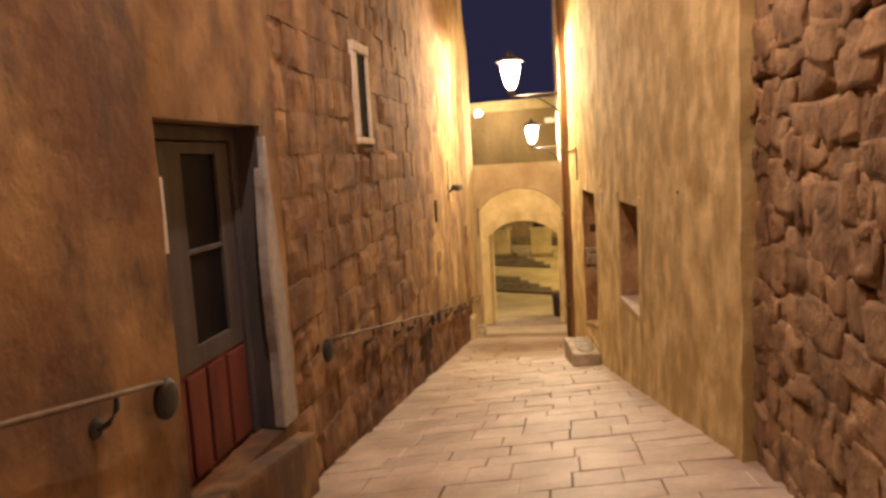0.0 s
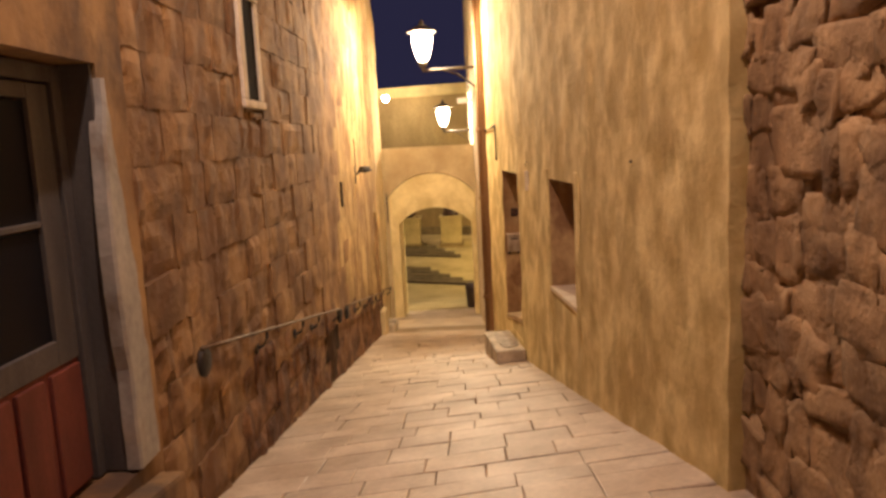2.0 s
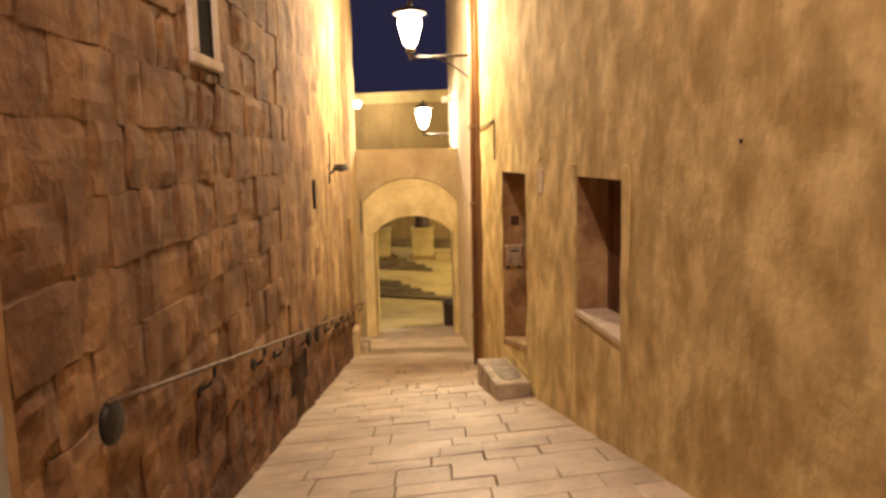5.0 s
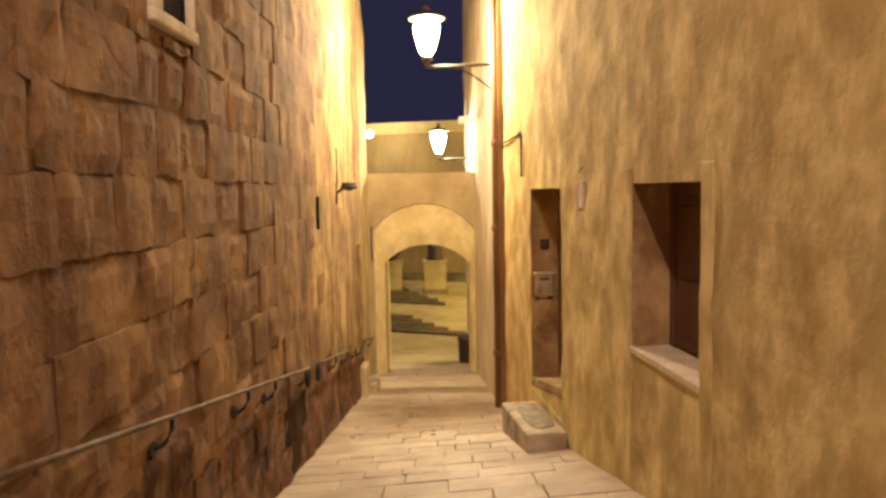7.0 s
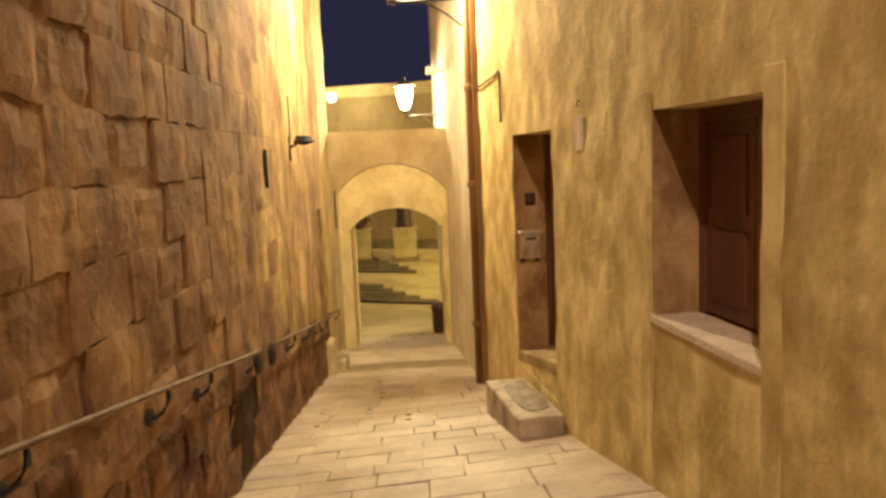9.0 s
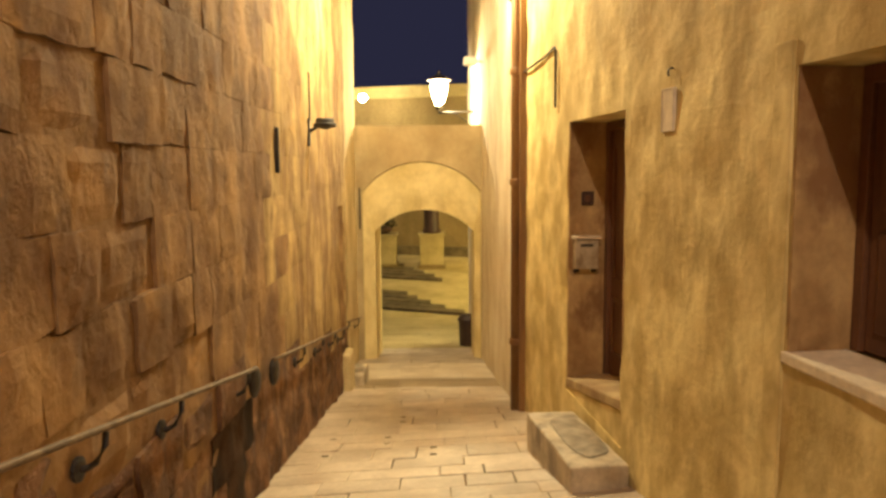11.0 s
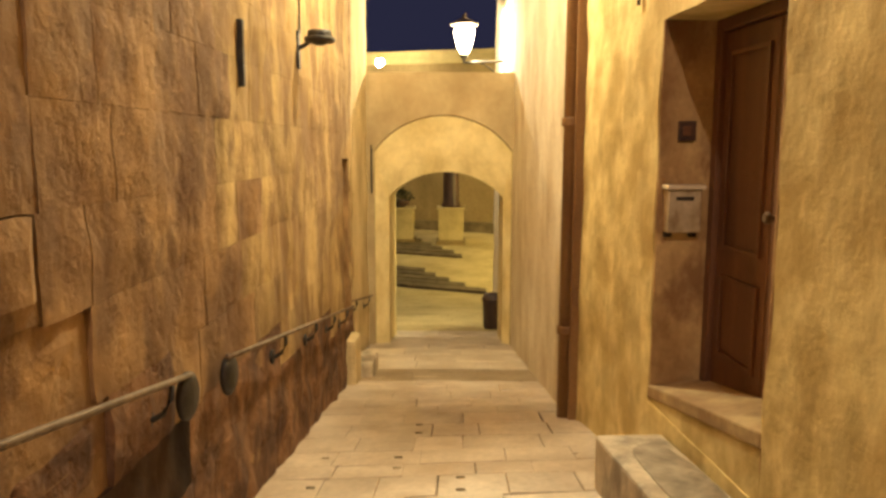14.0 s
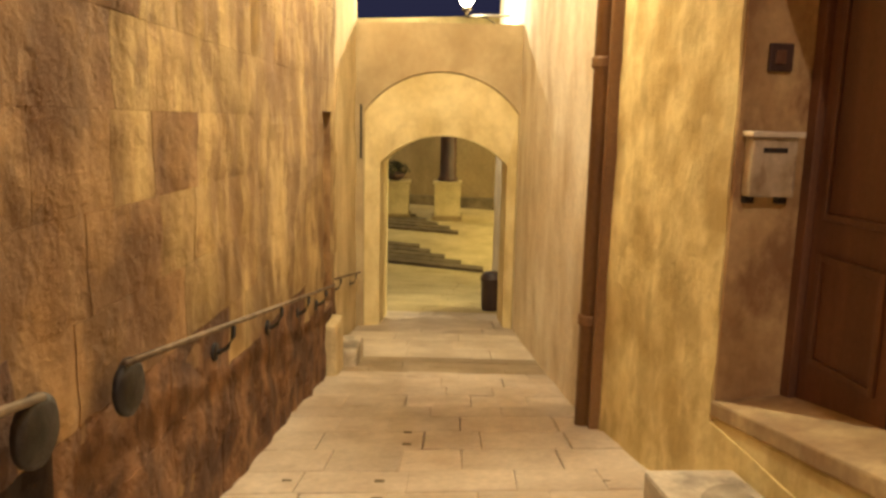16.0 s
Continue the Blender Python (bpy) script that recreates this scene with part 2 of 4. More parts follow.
def rod(bm, points, radius, sides=10):
    """A round bar along a line of points, capped."""
    pts = [Vector(p) for p in points]
    rings = []
    for i, p in enumerate(pts):
        d = (pts[min(i + 1, len(pts) - 1)] - pts[max(i - 1, 0)]).normalized()
        side = d.cross(Vector((0, 0, 1)) if abs(d.z) < 0.9 else Vector((1, 0, 0))).normalized()
        up = side.cross(d)
        rings.append([bm.verts.new(p + radius * (math.cos(a) * side + math.sin(a) * up)) for a in [2 * math.pi * k / sides for k in range(sides)]])
    for r0, r1 in zip(rings, rings[1:]):
        for k in range(sides):
            bm.faces.new((r0[k], r0[(k + 1) % sides], r1[(k + 1) % sides], r1[k]))
    bm.faces.new(rings[0][::-1])
    bm.faces.new(rings[-1])
    return bm


def lathe(bm, rings, sides=16, at=(0, 0, 0), squash=1.0):
    """A turned solid from (radius, height) rings."""
    at = Vector(at)
    loops = [[bm.verts.new(at + Vector((r * math.cos(2 * math.pi * k / sides), squash * r * math.sin(2 * math.pi * k / sides), z))) for k in range(sides)] for r, z in rings]
    for a, b in zip(loops, loops[1:]):
        for k in range(sides):
            bm.faces.new((a[k], a[(k + 1) % sides], b[(k + 1) % sides], b[k]))
    bm.faces.new(loops[0][::-1])
    bm.faces.new(loops[-1])
    return bm


def steps_between(a, b, step):
    n = max(1, round((b - a) / step))
    return [a + (b - a) * i / n for i in range(n + 1)]


def axis(lo, hi, cuts, step):
    marks = sorted({lo, hi, *[c for c in cuts if lo < c < hi]})
    out = []
    for a, b in zip(marks, marks[1:]):
        out += steps_between(a, b, step)[:-1]
    return out + [hi]


def wall_mesh(p0, p1, z0, z1, depth, holes=(), step=0.16, wobble=0.012, top=None, wave=1.7):
    """A wall from p0 to p1 (plan), its face on the line and its back depth to the right of it, with holes (u0, u1, z0, z1) through it
    and an uneven hand-made face. top(u) may lower its upper edge."""
    p0, p1 = Vector((*p0, 0)), Vector((*p1, 0))
    length = (p1 - p0).length
    along = (p1 - p0) / length
    back = Vector((along.y, -along.x, 0)) * depth
    us = axis(0, length, [c for h in holes for c in h[:2]], step)
    zs = axis(z0, z1, [c for h in holes for c in h[2:]], step)
    bm = bmesh.new()

    def face_point(u, z):
        q = p0 + along * u
        zz = min(z, top(u)) if top else z
        k = wobble * (noise.noise(Vector((q.x * wave, q.y * wave, zz * wave))) + 0.5 * noise.noise(Vector((q.x * 5, q.y * 5 + 9, zz * 5))))
        return q + Vector((0, 0, zz)) + back.normalized() * k

    front = [[bm.verts.new(face_point(u, z)) for z in zs] for u in us]
    rear = [[bm.verts.new(p0 + along * u + back + Vector((0, 0, min(z, top(u)) if top else z))) for z in zs] for u in us]

    def open_cell(i, j):
        if not (0 <= i < len(us) - 1 and 0 <= j < len(zs) - 1):
            return True
        u, z = (us[i] + us[i + 1]) / 2, (zs[j] + zs[j + 1]) / 2
        return any(h[0] < u < h[1] and h[2] < z < h[3] for h in holes)

    for i in range(len(us) - 1):
        for j in range(len(zs) - 1):
            if open_cell(i, j):
                continue
            f, r = front, rear
            bm.faces.new((f[i][j], f[i + 1][j], f[i + 1][j + 1], f[i][j + 1]))
            bm.faces.new((r[i][j], r[i][j + 1], r[i + 1][j + 1], r[i + 1][j]))
            for di, dj, a, b in ((-1, 0, (i, j), (i, j + 1)), (1, 0, (i + 1, j), (i + 1, j + 1)), (0, -1, (i, j), (i + 1, j)), (0, 1, (i, j + 1), (i + 1, j + 1))):
                if open_cell(i + di, j + dj):
                    bm.faces.new((f[a[0]][a[1]], f[b[0]][b[1]], r[b[0]][b[1]], r[a[0]][a[1]]))
    bmesh.ops.dissolve_degenerate(bm, dist=1e-5, edges=bm.edges)
    return bm


def ground_z(y):
    """The lane's ramp."""
    return -0.80 - 0.142 * (y - 5.22)


LEFT = -1.92


def floor_z(x, y):
    """The paving, which also rises towards the right-hand wall in the upper lane."""
    return ground_z(y) + max(0.0, 0.32 - 0.028 * (y - 4.6)) * max(0.0, min(1.1, (x - LEFT) / 2.6)) if y > 0 else ground_z(y) + 0.42 * max(0.0, min(1.1, (x - LEFT) / 2.6))


# ---- large structure ----
def build_structure():
    # ground sheet under everything, sloping with the lane, then out to the distance
    bm = bmesh.new()
    rows = [(-60, ground_z(-6) - 0.04), (-6, ground_z(-6) - 0.04), (20, ground_z(20) - 0.04), (31, ground_z(31) - 0.04), (60, ground_z(31) - 0.06), (400, ground_z(31) - 0.06)]
    cols = [-300, -40, -2.6, -1.2, 0.6, 2.4, 40, 300]
    grid = [[bm.verts.new((x, y, z)) for x in cols] for y, z in rows]
    for a, b in zip(grid, grid[1:]):
        for k in range(len(cols) - 1):
            bm.faces.new((a[k], a[k + 1], b[k + 1], b[k]))
    tagged(mesh_object("ground", bm, JOINT), "earth and dirt bedding under the sloping stone lane", "ground", kind="structure")

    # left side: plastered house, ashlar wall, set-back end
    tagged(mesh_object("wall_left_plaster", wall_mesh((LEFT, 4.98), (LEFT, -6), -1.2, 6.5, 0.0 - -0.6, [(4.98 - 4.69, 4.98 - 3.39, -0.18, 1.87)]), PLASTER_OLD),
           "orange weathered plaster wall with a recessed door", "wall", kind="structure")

    tagged(mesh_object("wall_left_ashlar", wall_mesh((LEFT - 0.022, 15.62), (LEFT - 0.022, 4.98), -3.0, 6.5, 0.6,
           [(15.62 - 7.58, 15.62 - 7.24, 1.90, 2.62), (15.62 - 15.42, 15.62 - 14.92, -1.60, 0.16)], step=0.2), ASHLAR),
           "old limestone ashlar wall with worn uneven courses", "wall", kind="structure")

    def end_top(u):
        y = 18.5 - u
        return 4.1 + 2.4 * (1 - max(0.0, min(1.0, (y - 15.4) / 3.1)) ** 2.2)
    tagged(mesh_object("wall_left_end", wall_mesh((-2.10, 18.5), (-2.10, 15.62), -3.4, 6.5, 0.5, step=0.18, top=end_top, wobble=0.02), PLASTER_PALE),
           "pale plastered wall end with a rounded sloping top", "wall", kind="structure")

    # right side: rubble, plaster with openings, stretch past the drainpipe
    tagged(mesh_object("wall_right_rubble", wall_mesh((1.42, -6), (1.16, 4.72), -1.4, 6.5, 0.6, step=0.3, wobble=0.03), MORTAR),
           "rough rubble stone wall of irregular blocks", "wall", kind="structure")
    a, b = Vector((1.05, 4.6)), Vector((0.15, 13.6))
    length = (b - a).length

    def u_of(y):
        return (y - a.y) / (b.y - a.y) * length
    tagged(mesh_object("wall_right_plaster", wall_mesh(a, b, -2.6, 6.5, 0.55, [(u_of(7.55), u_of(8.58), -0.10, 1.0), (u_of(10.40), u_of(11.70), -1.18, 0.98)], step=0.085, wobble=0.014, wave=3.0), PLASTER),
           "ochre plastered wall with streaks and peeling patches", "wall", kind="structure")
    # this stretch gets the whitened plaster that carries the lamp glare
    tagged(mesh_object("wall_right_end", wall_mesh((0.13, 13.6), (-0.03, 22.5), -4.2, 6.0, 0.55, step=0.2, wobble=0.02), PLASTER_LIT),
           "pale plastered wall beyond the drainpipe", "wall", kind="structure")
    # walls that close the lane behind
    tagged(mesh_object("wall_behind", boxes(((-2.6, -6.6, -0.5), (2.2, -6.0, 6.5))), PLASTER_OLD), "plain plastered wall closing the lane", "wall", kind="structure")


def arch_layer(x0, x1, y0, y1, top, low, front, back, wobble=0.012):
    """A slab across the lane with a segmental arch cut through it; front and back are (x, x, spring, apex), so the arch may splay."""
    bm = bmesh.new()
    rows = 8

    def under(x, shape):
        a, b, spring, apex = shape
        half, rise = (b - a) / 2, apex - spring
        radius = (half * half + rise * rise) / (2 * rise)
        d = x - (a + b) / 2
        return spring + math.sqrt(max(0, radius * radius - d * d)) - (radius - rise)

    def column(x, y, z0):
        return [bm.verts.new((x, y + wobble * noise.noise(Vector((x * 3, z * 3, y))), z)) for z in [z0 + (top - z0) * i / rows for i in range(rows + 1)]]

    def solid(lo, hi, n, feet):
        ring = []
        for k in range(n + 1):
            f, g = lo[0] + (hi[0] - lo[0]) * k / n, lo[1] + (hi[1] - lo[1]) * k / n
            ring.append((column(f, y0, feet(f, front)), column(g, y1, feet(g, back))))
        for p, q in zip(ring, ring[1:]):
            for i in range(rows):
                bm.faces.new((p[0][i], q[0][i], q[0][i + 1], p[0][i + 1]))
                bm.faces.new((q[1][i], p[1][i], p[1][i + 1], q[1][i + 1]))
            bm.faces.new((p[0][rows], q[0][rows], q[1][rows], p[1][rows]))
            bm.faces.new((q[0][0], p[0][0], p[1][0], q[1][0]))
        for r in (ring[0], ring[-1]):
            for i in range(rows):
                bm.faces.new((r[0][i], r[0][i + 1], r[1][i + 1], r[1][i]))

    solid((x0, x0), (front[0], back[0]), 6, lambda x, shape: low)
    solid((front[0], back[0]), (front[1], back[1]), 26, under)
    solid((front[1], back[1]), (x1, x1), 4, lambda x, shape: low)
    bmesh.ops.remove_doubles(bm, verts=bm.verts, dist=0.0005)
    return bm


def build_bridge():
    root = tagged(new("arch_bridge"), "pale stone arch bridging the lane between the houses", "arch", kind="structure")
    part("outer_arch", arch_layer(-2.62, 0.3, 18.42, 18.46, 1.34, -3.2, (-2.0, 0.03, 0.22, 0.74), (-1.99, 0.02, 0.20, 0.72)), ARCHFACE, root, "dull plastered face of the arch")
    # vault and inner arch look lit through their paler colour
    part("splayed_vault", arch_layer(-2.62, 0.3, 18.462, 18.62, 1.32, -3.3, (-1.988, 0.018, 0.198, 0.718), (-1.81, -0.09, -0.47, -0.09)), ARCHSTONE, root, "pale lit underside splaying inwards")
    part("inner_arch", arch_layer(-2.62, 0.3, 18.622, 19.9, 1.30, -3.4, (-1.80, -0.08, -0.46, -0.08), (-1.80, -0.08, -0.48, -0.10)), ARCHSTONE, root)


build_structure()
build_bridge()


# ---- left door ----
def build_left_door():
    door = thing("door_1", (-2.2, 4.04, -0.18), "grey glazed wooden door with faded red lower panels", "door", kind="structure")
    off = Vector((2.2, -4.04, 0.18))

    def put(name, items, mat, bevel=0.006, label="", parent=door):
        bm = boxes(*items, bevel=bevel)
        bmesh.ops.translate(bm, vec=off, verts=bm.verts)
        return part(name, bm, mat, parent, label)
    x = -2.10
    put("frame", [((x - .06, 3.40, -.17), (x + .02, 3.50, 1.86)), ((x - .06, 4.58, -.17), (x + .02, 4.662, 1.86)), ((x - .06, 4.664, -.17), (x + .165, 4.688, 1.868)), ((x - .06, 3.50, 1.78), (x + .018, 4.58, 1.86))], WOOD_GREY)
    put("door_leaf", [((x - .05, 3.51, .47), (x, 3.96, 1.77)), ((x - .05, 4.40, .47), (x, 4.57, 1.77)), ((x - .05, 3.96, 1.70), (x - .002, 4.40, 1.77)), ((x - .05, 3.96, .47), (x - .002, 4.40, .59)), ((x - .05, 3.96, 1.12), (x - .006, 4.40, 1.15))], WOOD_GREY)
    put("pane", [((x - .04, 3.95, 1.14), (x - .025, 4.41, 1.69))], GLASS_DARK, 0)
    put("pane", [((x - .04, 3.95, .58), (x - .025, 4.41, 1.11))], GLASS_DARK, 0)
    put("lower_panel", [((x - .05, 3.51, -.16), (x - .01, 4.57, .468))], WOOD_RED, label="faded red painted door panel")
    for y0, y1 in ((3.53, 3.74), (3.78, 3.99), (4.03, 4.24), (4.30, 4.55)):
        put("batten", [((x - .012, y0, -.14), (x + .012, y1, .45))], WOOD_RED, 0.01)
    tagged(mesh_object("door_sign", boxes(((-1.985, 3.385, 1.20), (-1.935, 3.45, 1.58)), bevel=.004), WHITE), "narrow white plate fixed beside the grey door", "sign")
    # reveal of grey plaster, spreading over the wall towards its foot
    bm = bmesh.new()
    sections = []
    for i in range(31):
        k = i / 30
        z = 1.80 - 1.96 * k
        spread = 4.74 + .15 * min(1, max(0, k - .08) * 1.6) + .035 * noise.noise(Vector((0, 3, z * 3))) + .02 * noise.noise(Vector((0, 8, z * 11)))
        near = 4.69 - .075 * math.sin(math.pi * min(.8, k * 1.1)) + .012 * noise.noise(Vector((4, 0, z * 5)))
        sections.append([bm.verts.new(p) for p in ((-1.965, near, z), (-1.90, near, z), (-1.888, near + .015, z), (-1.893, spread - .015, z), (-1.935, spread, z), (-1.965, spread, z))])
    for a, b in zip(sections, sections[1:]):
        for k in range(6):
            bm.faces.new((a[k], a[(k + 1) % 6], b[(k + 1) % 6], b[k]))
    bm.faces.new(sections[0])
    bm.faces.new(sections[-1][::-1])
    tagged(mesh_object("trim_door_reveal", bm, PLASTER_GREY), "grey lime plaster on the door reveal", "trim", kind="structure")
    # sloping stone kerb before the door
    bm = bmesh.new()
    box(bm, (-1.99, 3.3, -.5), (-1.79, 4.95, 0), .03)
    for v in bm.verts:
        v.co.z += -0.14 * (v.co.y - 4) - 0.17 if v.co.z > -.25 else -.5
    tagged(mesh_object("door_step", bm, PLASTER_OLD), "worn sloping stone kerb below the grey door", "step")
    tagged(mesh_object("wall_room_left", boxes(((-3.2, 3.2, -.4), (-2.6, 4.9, 2.2))), MORTAR), "dark wall inside the doorway", "wall", kind="structure")


build_left_door()


# ---- slit window, niche, ironwork on the left wall ----
def build_left_fixtures():
    win = thing("window_1", (LEFT, 7.40, 1.80), "narrow slit window in a white stone surround", "window", kind="structure")
    o = -Vector((LEFT, 7.40, 1.80))

    def put(name, bm, mat, label=""):
        bmesh.ops.translate(bm, vec=o, verts=bm.verts)
        part(name, bm, mat, win, label)
    x = LEFT
    put("jamb", boxes(((x - .1, 7.10, 1.84), (x + .025, 7.22, 2.66)), bevel=.012), FRAMESTONE)
    put("jamb", boxes(((x - .1, 7.57, 1.84), (x + .025, 7.68, 2.66)), bevel=.012), FRAMESTONE)
    put("lintel", boxes(((x - .1, 7.10, 2.662), (x + .034, 7.68, 2.76)), bevel=.012), FRAMESTONE)
    put("sill", boxes(((x - .1, 7.08, 1.77), (x + .035, 7.70, 1.838)), bevel=.015), FRAMESTONE)
    # added sheet, coloured as the dark inside of the open slit
    put("dark_opening", boxes(((x - .02, 7.221, 1.84), (x + .008, 7.569, 2.66))), SLIT_DARK)

    # stone-lined niche near the arch
    bm = bmesh.new()
    for lo, hi in (((-2.3, 14.86, -1.7), (-2.13, 15.5, .2)),):
        box(bm, lo, hi)
    tagged(mesh_object("niche_back", bm, PLASTER_PALE), "pale plastered back of a tall wall niche", "niche", kind="structure")
    # low stone blocks at the wall's foot
    tagged(mesh_object("corner_stone", boxes(((-2.2, 15.45, ground_z(15.6) - .1), (-1.70, 16.0, ground_z(15.7) + .20)), bevel=.04), STEPSTONE), "worn pale corner stone at the wall foot", "stone block")
    tagged(mesh_object("corner_stone", boxes(((-2.2, 15.0, ground_z(15.4) - .1), (-1.82, 15.43, ground_z(15.2) + .5)), bevel=.05), PLASTER_PALE), "rounded pale stone below the niche", "stone block")

    # ring bracket
    br = thing("torch_bracket", (LEFT, 12.9, .98), "black wrought-iron ring bracket on the ashlar wall", "bracket")
    part("back_plate", boxes(((-.01, -.035, -.14), (.015, .035, .12)), bevel=.004), IRON, br)
    part("arm", rod(bmesh.new(), [(.01, 0, 0), (.05, 0, .02), (.09, 0, .05)], .016), IRON, br)
    bm = bmesh.new()
    rod(bm, [(.16 + .09 * math.cos(a), .09 * math.sin(a), .06) for a in [2 * math.pi * k / 16 for k in range(17)]], .022, 8)
    part("ring", bm, IRON, br, smooth=True)
    part("cup", lathe(bmesh.new(), [(.03, .0), (.07, .02), (.09, .06), (.085, .10), (.075, .10)], 14, (.16, 0, .02)), IRON, br, smooth=True)
    part("conduit", rod(bmesh.new(), [(.012, .03, .1), (.012, .03, .55)], .008, 6), IRON, br)
    # iron tie
    tie = thing("iron_tie", (LEFT, 11.43, .77), "rusty vertical iron tie bar set in the wall", "bar")
    part("bar", boxes(((-.02, -.02, -.17), (.03, .02, .17)), bevel=.006), IRON, tie)


def build_rail(y0, y1, brackets, discs, label, wall=LEFT, sag=(0, 0)):
    """A wall handrail that falls with the lane."""
    x = wall + .075

    def z_at(y):
        return 0.22 - 0.1675 * (y - 5.62) - sag[0] - (sag[1] - sag[0]) * (y - y0) / (y1 - y0)
    rail = thing("handrail", (wall, y0, z_at(y0)), label, "handrail", "handrails along the lane")
    o = -Vector((wall, y0, z_at(y0)))
    bm = rod(bmesh.new(), [(x, y, z_at(y)) for y in steps_between(y0, y1, .5)], .013, 10)
    bmesh.ops.translate(bm, vec=o, verts=bm.verts)
    part("rail_bar", bm, STEEL, rail, "worn bare steel bar", smooth=True)
    for y in brackets:
        z = z_at(y)
        bm = rod(bmesh.new(), [(x, y, z - .015), (x, y - .01, z - .06), (x - .02, y - .04, z - .11), (wall + .02, y - .05, z - .13), (wall - .03, y - .05, z - .13)], .012, 8)
        bmesh.ops.translate(bm, vec=o, verts=bm.verts)
        br = part("wall_bracket", bm, IRON, rail, "black curved iron bracket", smooth=True)
        bm = lathe(bmesh.new(), [(.045, 0), (.045, .014), (.03, .02)], 14)
        bmesh.ops.transform(bm, matrix=Matrix.Translation(o) @ pose(wall - .01, y - .05, z - .13, 0, 90, 0), verts=bm.verts)
        part("rosette", bm, IRON, br)
    for y in discs:
        z = z_at(y)
        bm = lathe(bmesh.new(), [(.08, 0), (.097, .01), (.097, .03), (.07, .045)], 18)
        bmesh.ops.transform(bm, matrix=Matrix.Translation(o) @ pose(x - .03, y, z - .085, 0, 90, 0), verts=bm.verts)
        part("end_disc", bm, IRON, rail, "round black iron end disc", smooth=True)


build_left_fixtures()
build_rail(-4.0, 3.10, (-3.2, -1.6, 0.0, 1.4, 2.75), (3.14,), "steel handrail with black brackets on plaster wall")
build_rail(5.5, 10.35, (6.95, 8.25, 9.0, 10.15), (5.55, 10.33), "long steel handrail with black brackets on ashlar wall", sag=(.01, .045))
build_rail(10.83, 15.0, (12.0, 13.0, 13.85, 14.6), (10.87,), "short steel handrail with black brackets towards the arch", sag=(.035, 0))

build_rail(16.2, 18.3, (16.6, 17.9), (), "short steel handrail on the pale wall end", wall=-2.10)

bar = thing("iron_bar", (-2.03, 18.40, -.40), "thin black iron bar beside the arch", "bar")
part("bar", rod(bmesh.new(), [(0, 0, 0), (0, 0, .35), (0, 0, .7)], .014, 8), IRON, bar)


# ---- right wall: window, door, step, pipe ----
RDIR = (Vector((0.15, 13.6, 0)) - Vector((1.05, 4.6, 0))).normalized()
RIN = Vector((RDIR.y, -RDIR.x, 0))


def right_frame(y, z):
    """Local frame on the right wall: x goes into the wall, y up the lane, z up."""
    p = Vector((1.05, 4.6, 0)) + RDIR * ((y - 4.6) / RDIR.y)
    return Matrix.Translation((p.x, p.y, z)) @ Matrix(((RIN.x, RDIR.x, 0, 0), (RIN.y, RDIR.y, 0, 0), (0, 0, 1, 0), (0, 0, 0, 1)))


def right_thing(name, y, z, label, category, kind=""):
    ob = new(name)
    ob.matrix_world = right_frame(y, z)
    return tagged(ob, label, category, kind=kind)


def build_right_window():
    w = right_thing("window_2", 8.065, -.10, "deep window recess with closed brown wooden shutters", "window", "structure")
    part("window_sill", boxes(((-.014, -.53, -.035), (.26, .53, .012)), bevel=.008), SILLSTONE, w, "pale worn stone sill")
    part("window_frame", boxes(((.26, -.53, .012), (.32, -.46, 1.1)), ((.26, .46, .012), (.32, .53, 1.1)), ((.26, -.46, 1.03), (.318, .46, 1.1)), bevel=.006), WOOD, w)
    part("reveal_lining", boxes(((.004, .507, .013), (.259, .530, 1.098)), bevel=.004), REVEAL, w, "stained plaster lining browned for shade")
    part("reveal_lining", boxes(((.004, -.530, .013), (.259, -.507, 1.098)), bevel=.004), REVEAL, w, "stained plaster lining browned for shade")
    for s in (-1, 1):
        a, b = sorted((s * .005, s * .455))
        sh = part("shutter", boxes(((.28, a, .02), (.31, b, 1.03)), bevel=.004), WOOD, w)
        a, b = a + .06, b - .06
        part("raised_panel", boxes(((.268, a, .10), (.285, b, .48)), bevel=.01), WOOD, sh)
        part("raised_panel", boxes(((.268, a, .56), (.285, b, .95)), bevel=.01), WOOD, sh)
    tagged(mesh_object("wall_window_back", boxes(((1.24, 7.2, -.3), (1.36, 8.8, 1.2))), MORTAR), "dark wall behind the shutters", "wall", kind="structure")
    # outline of a walled-up doorway under the window
    p = right_thing("trim_blocked_doorway", 8.065, -1.2, "faint raised plaster border beside and below the window", "trim", "structure")
    part("border", boxes(((-.011, .532, -.15), (.02, .66, 2.30)), bevel=.008), PLASTER, p)
    part("border", boxes(((-.011, -.66, .0), (.02, -.532, 2.30)), bevel=.008), PLASTER, p)


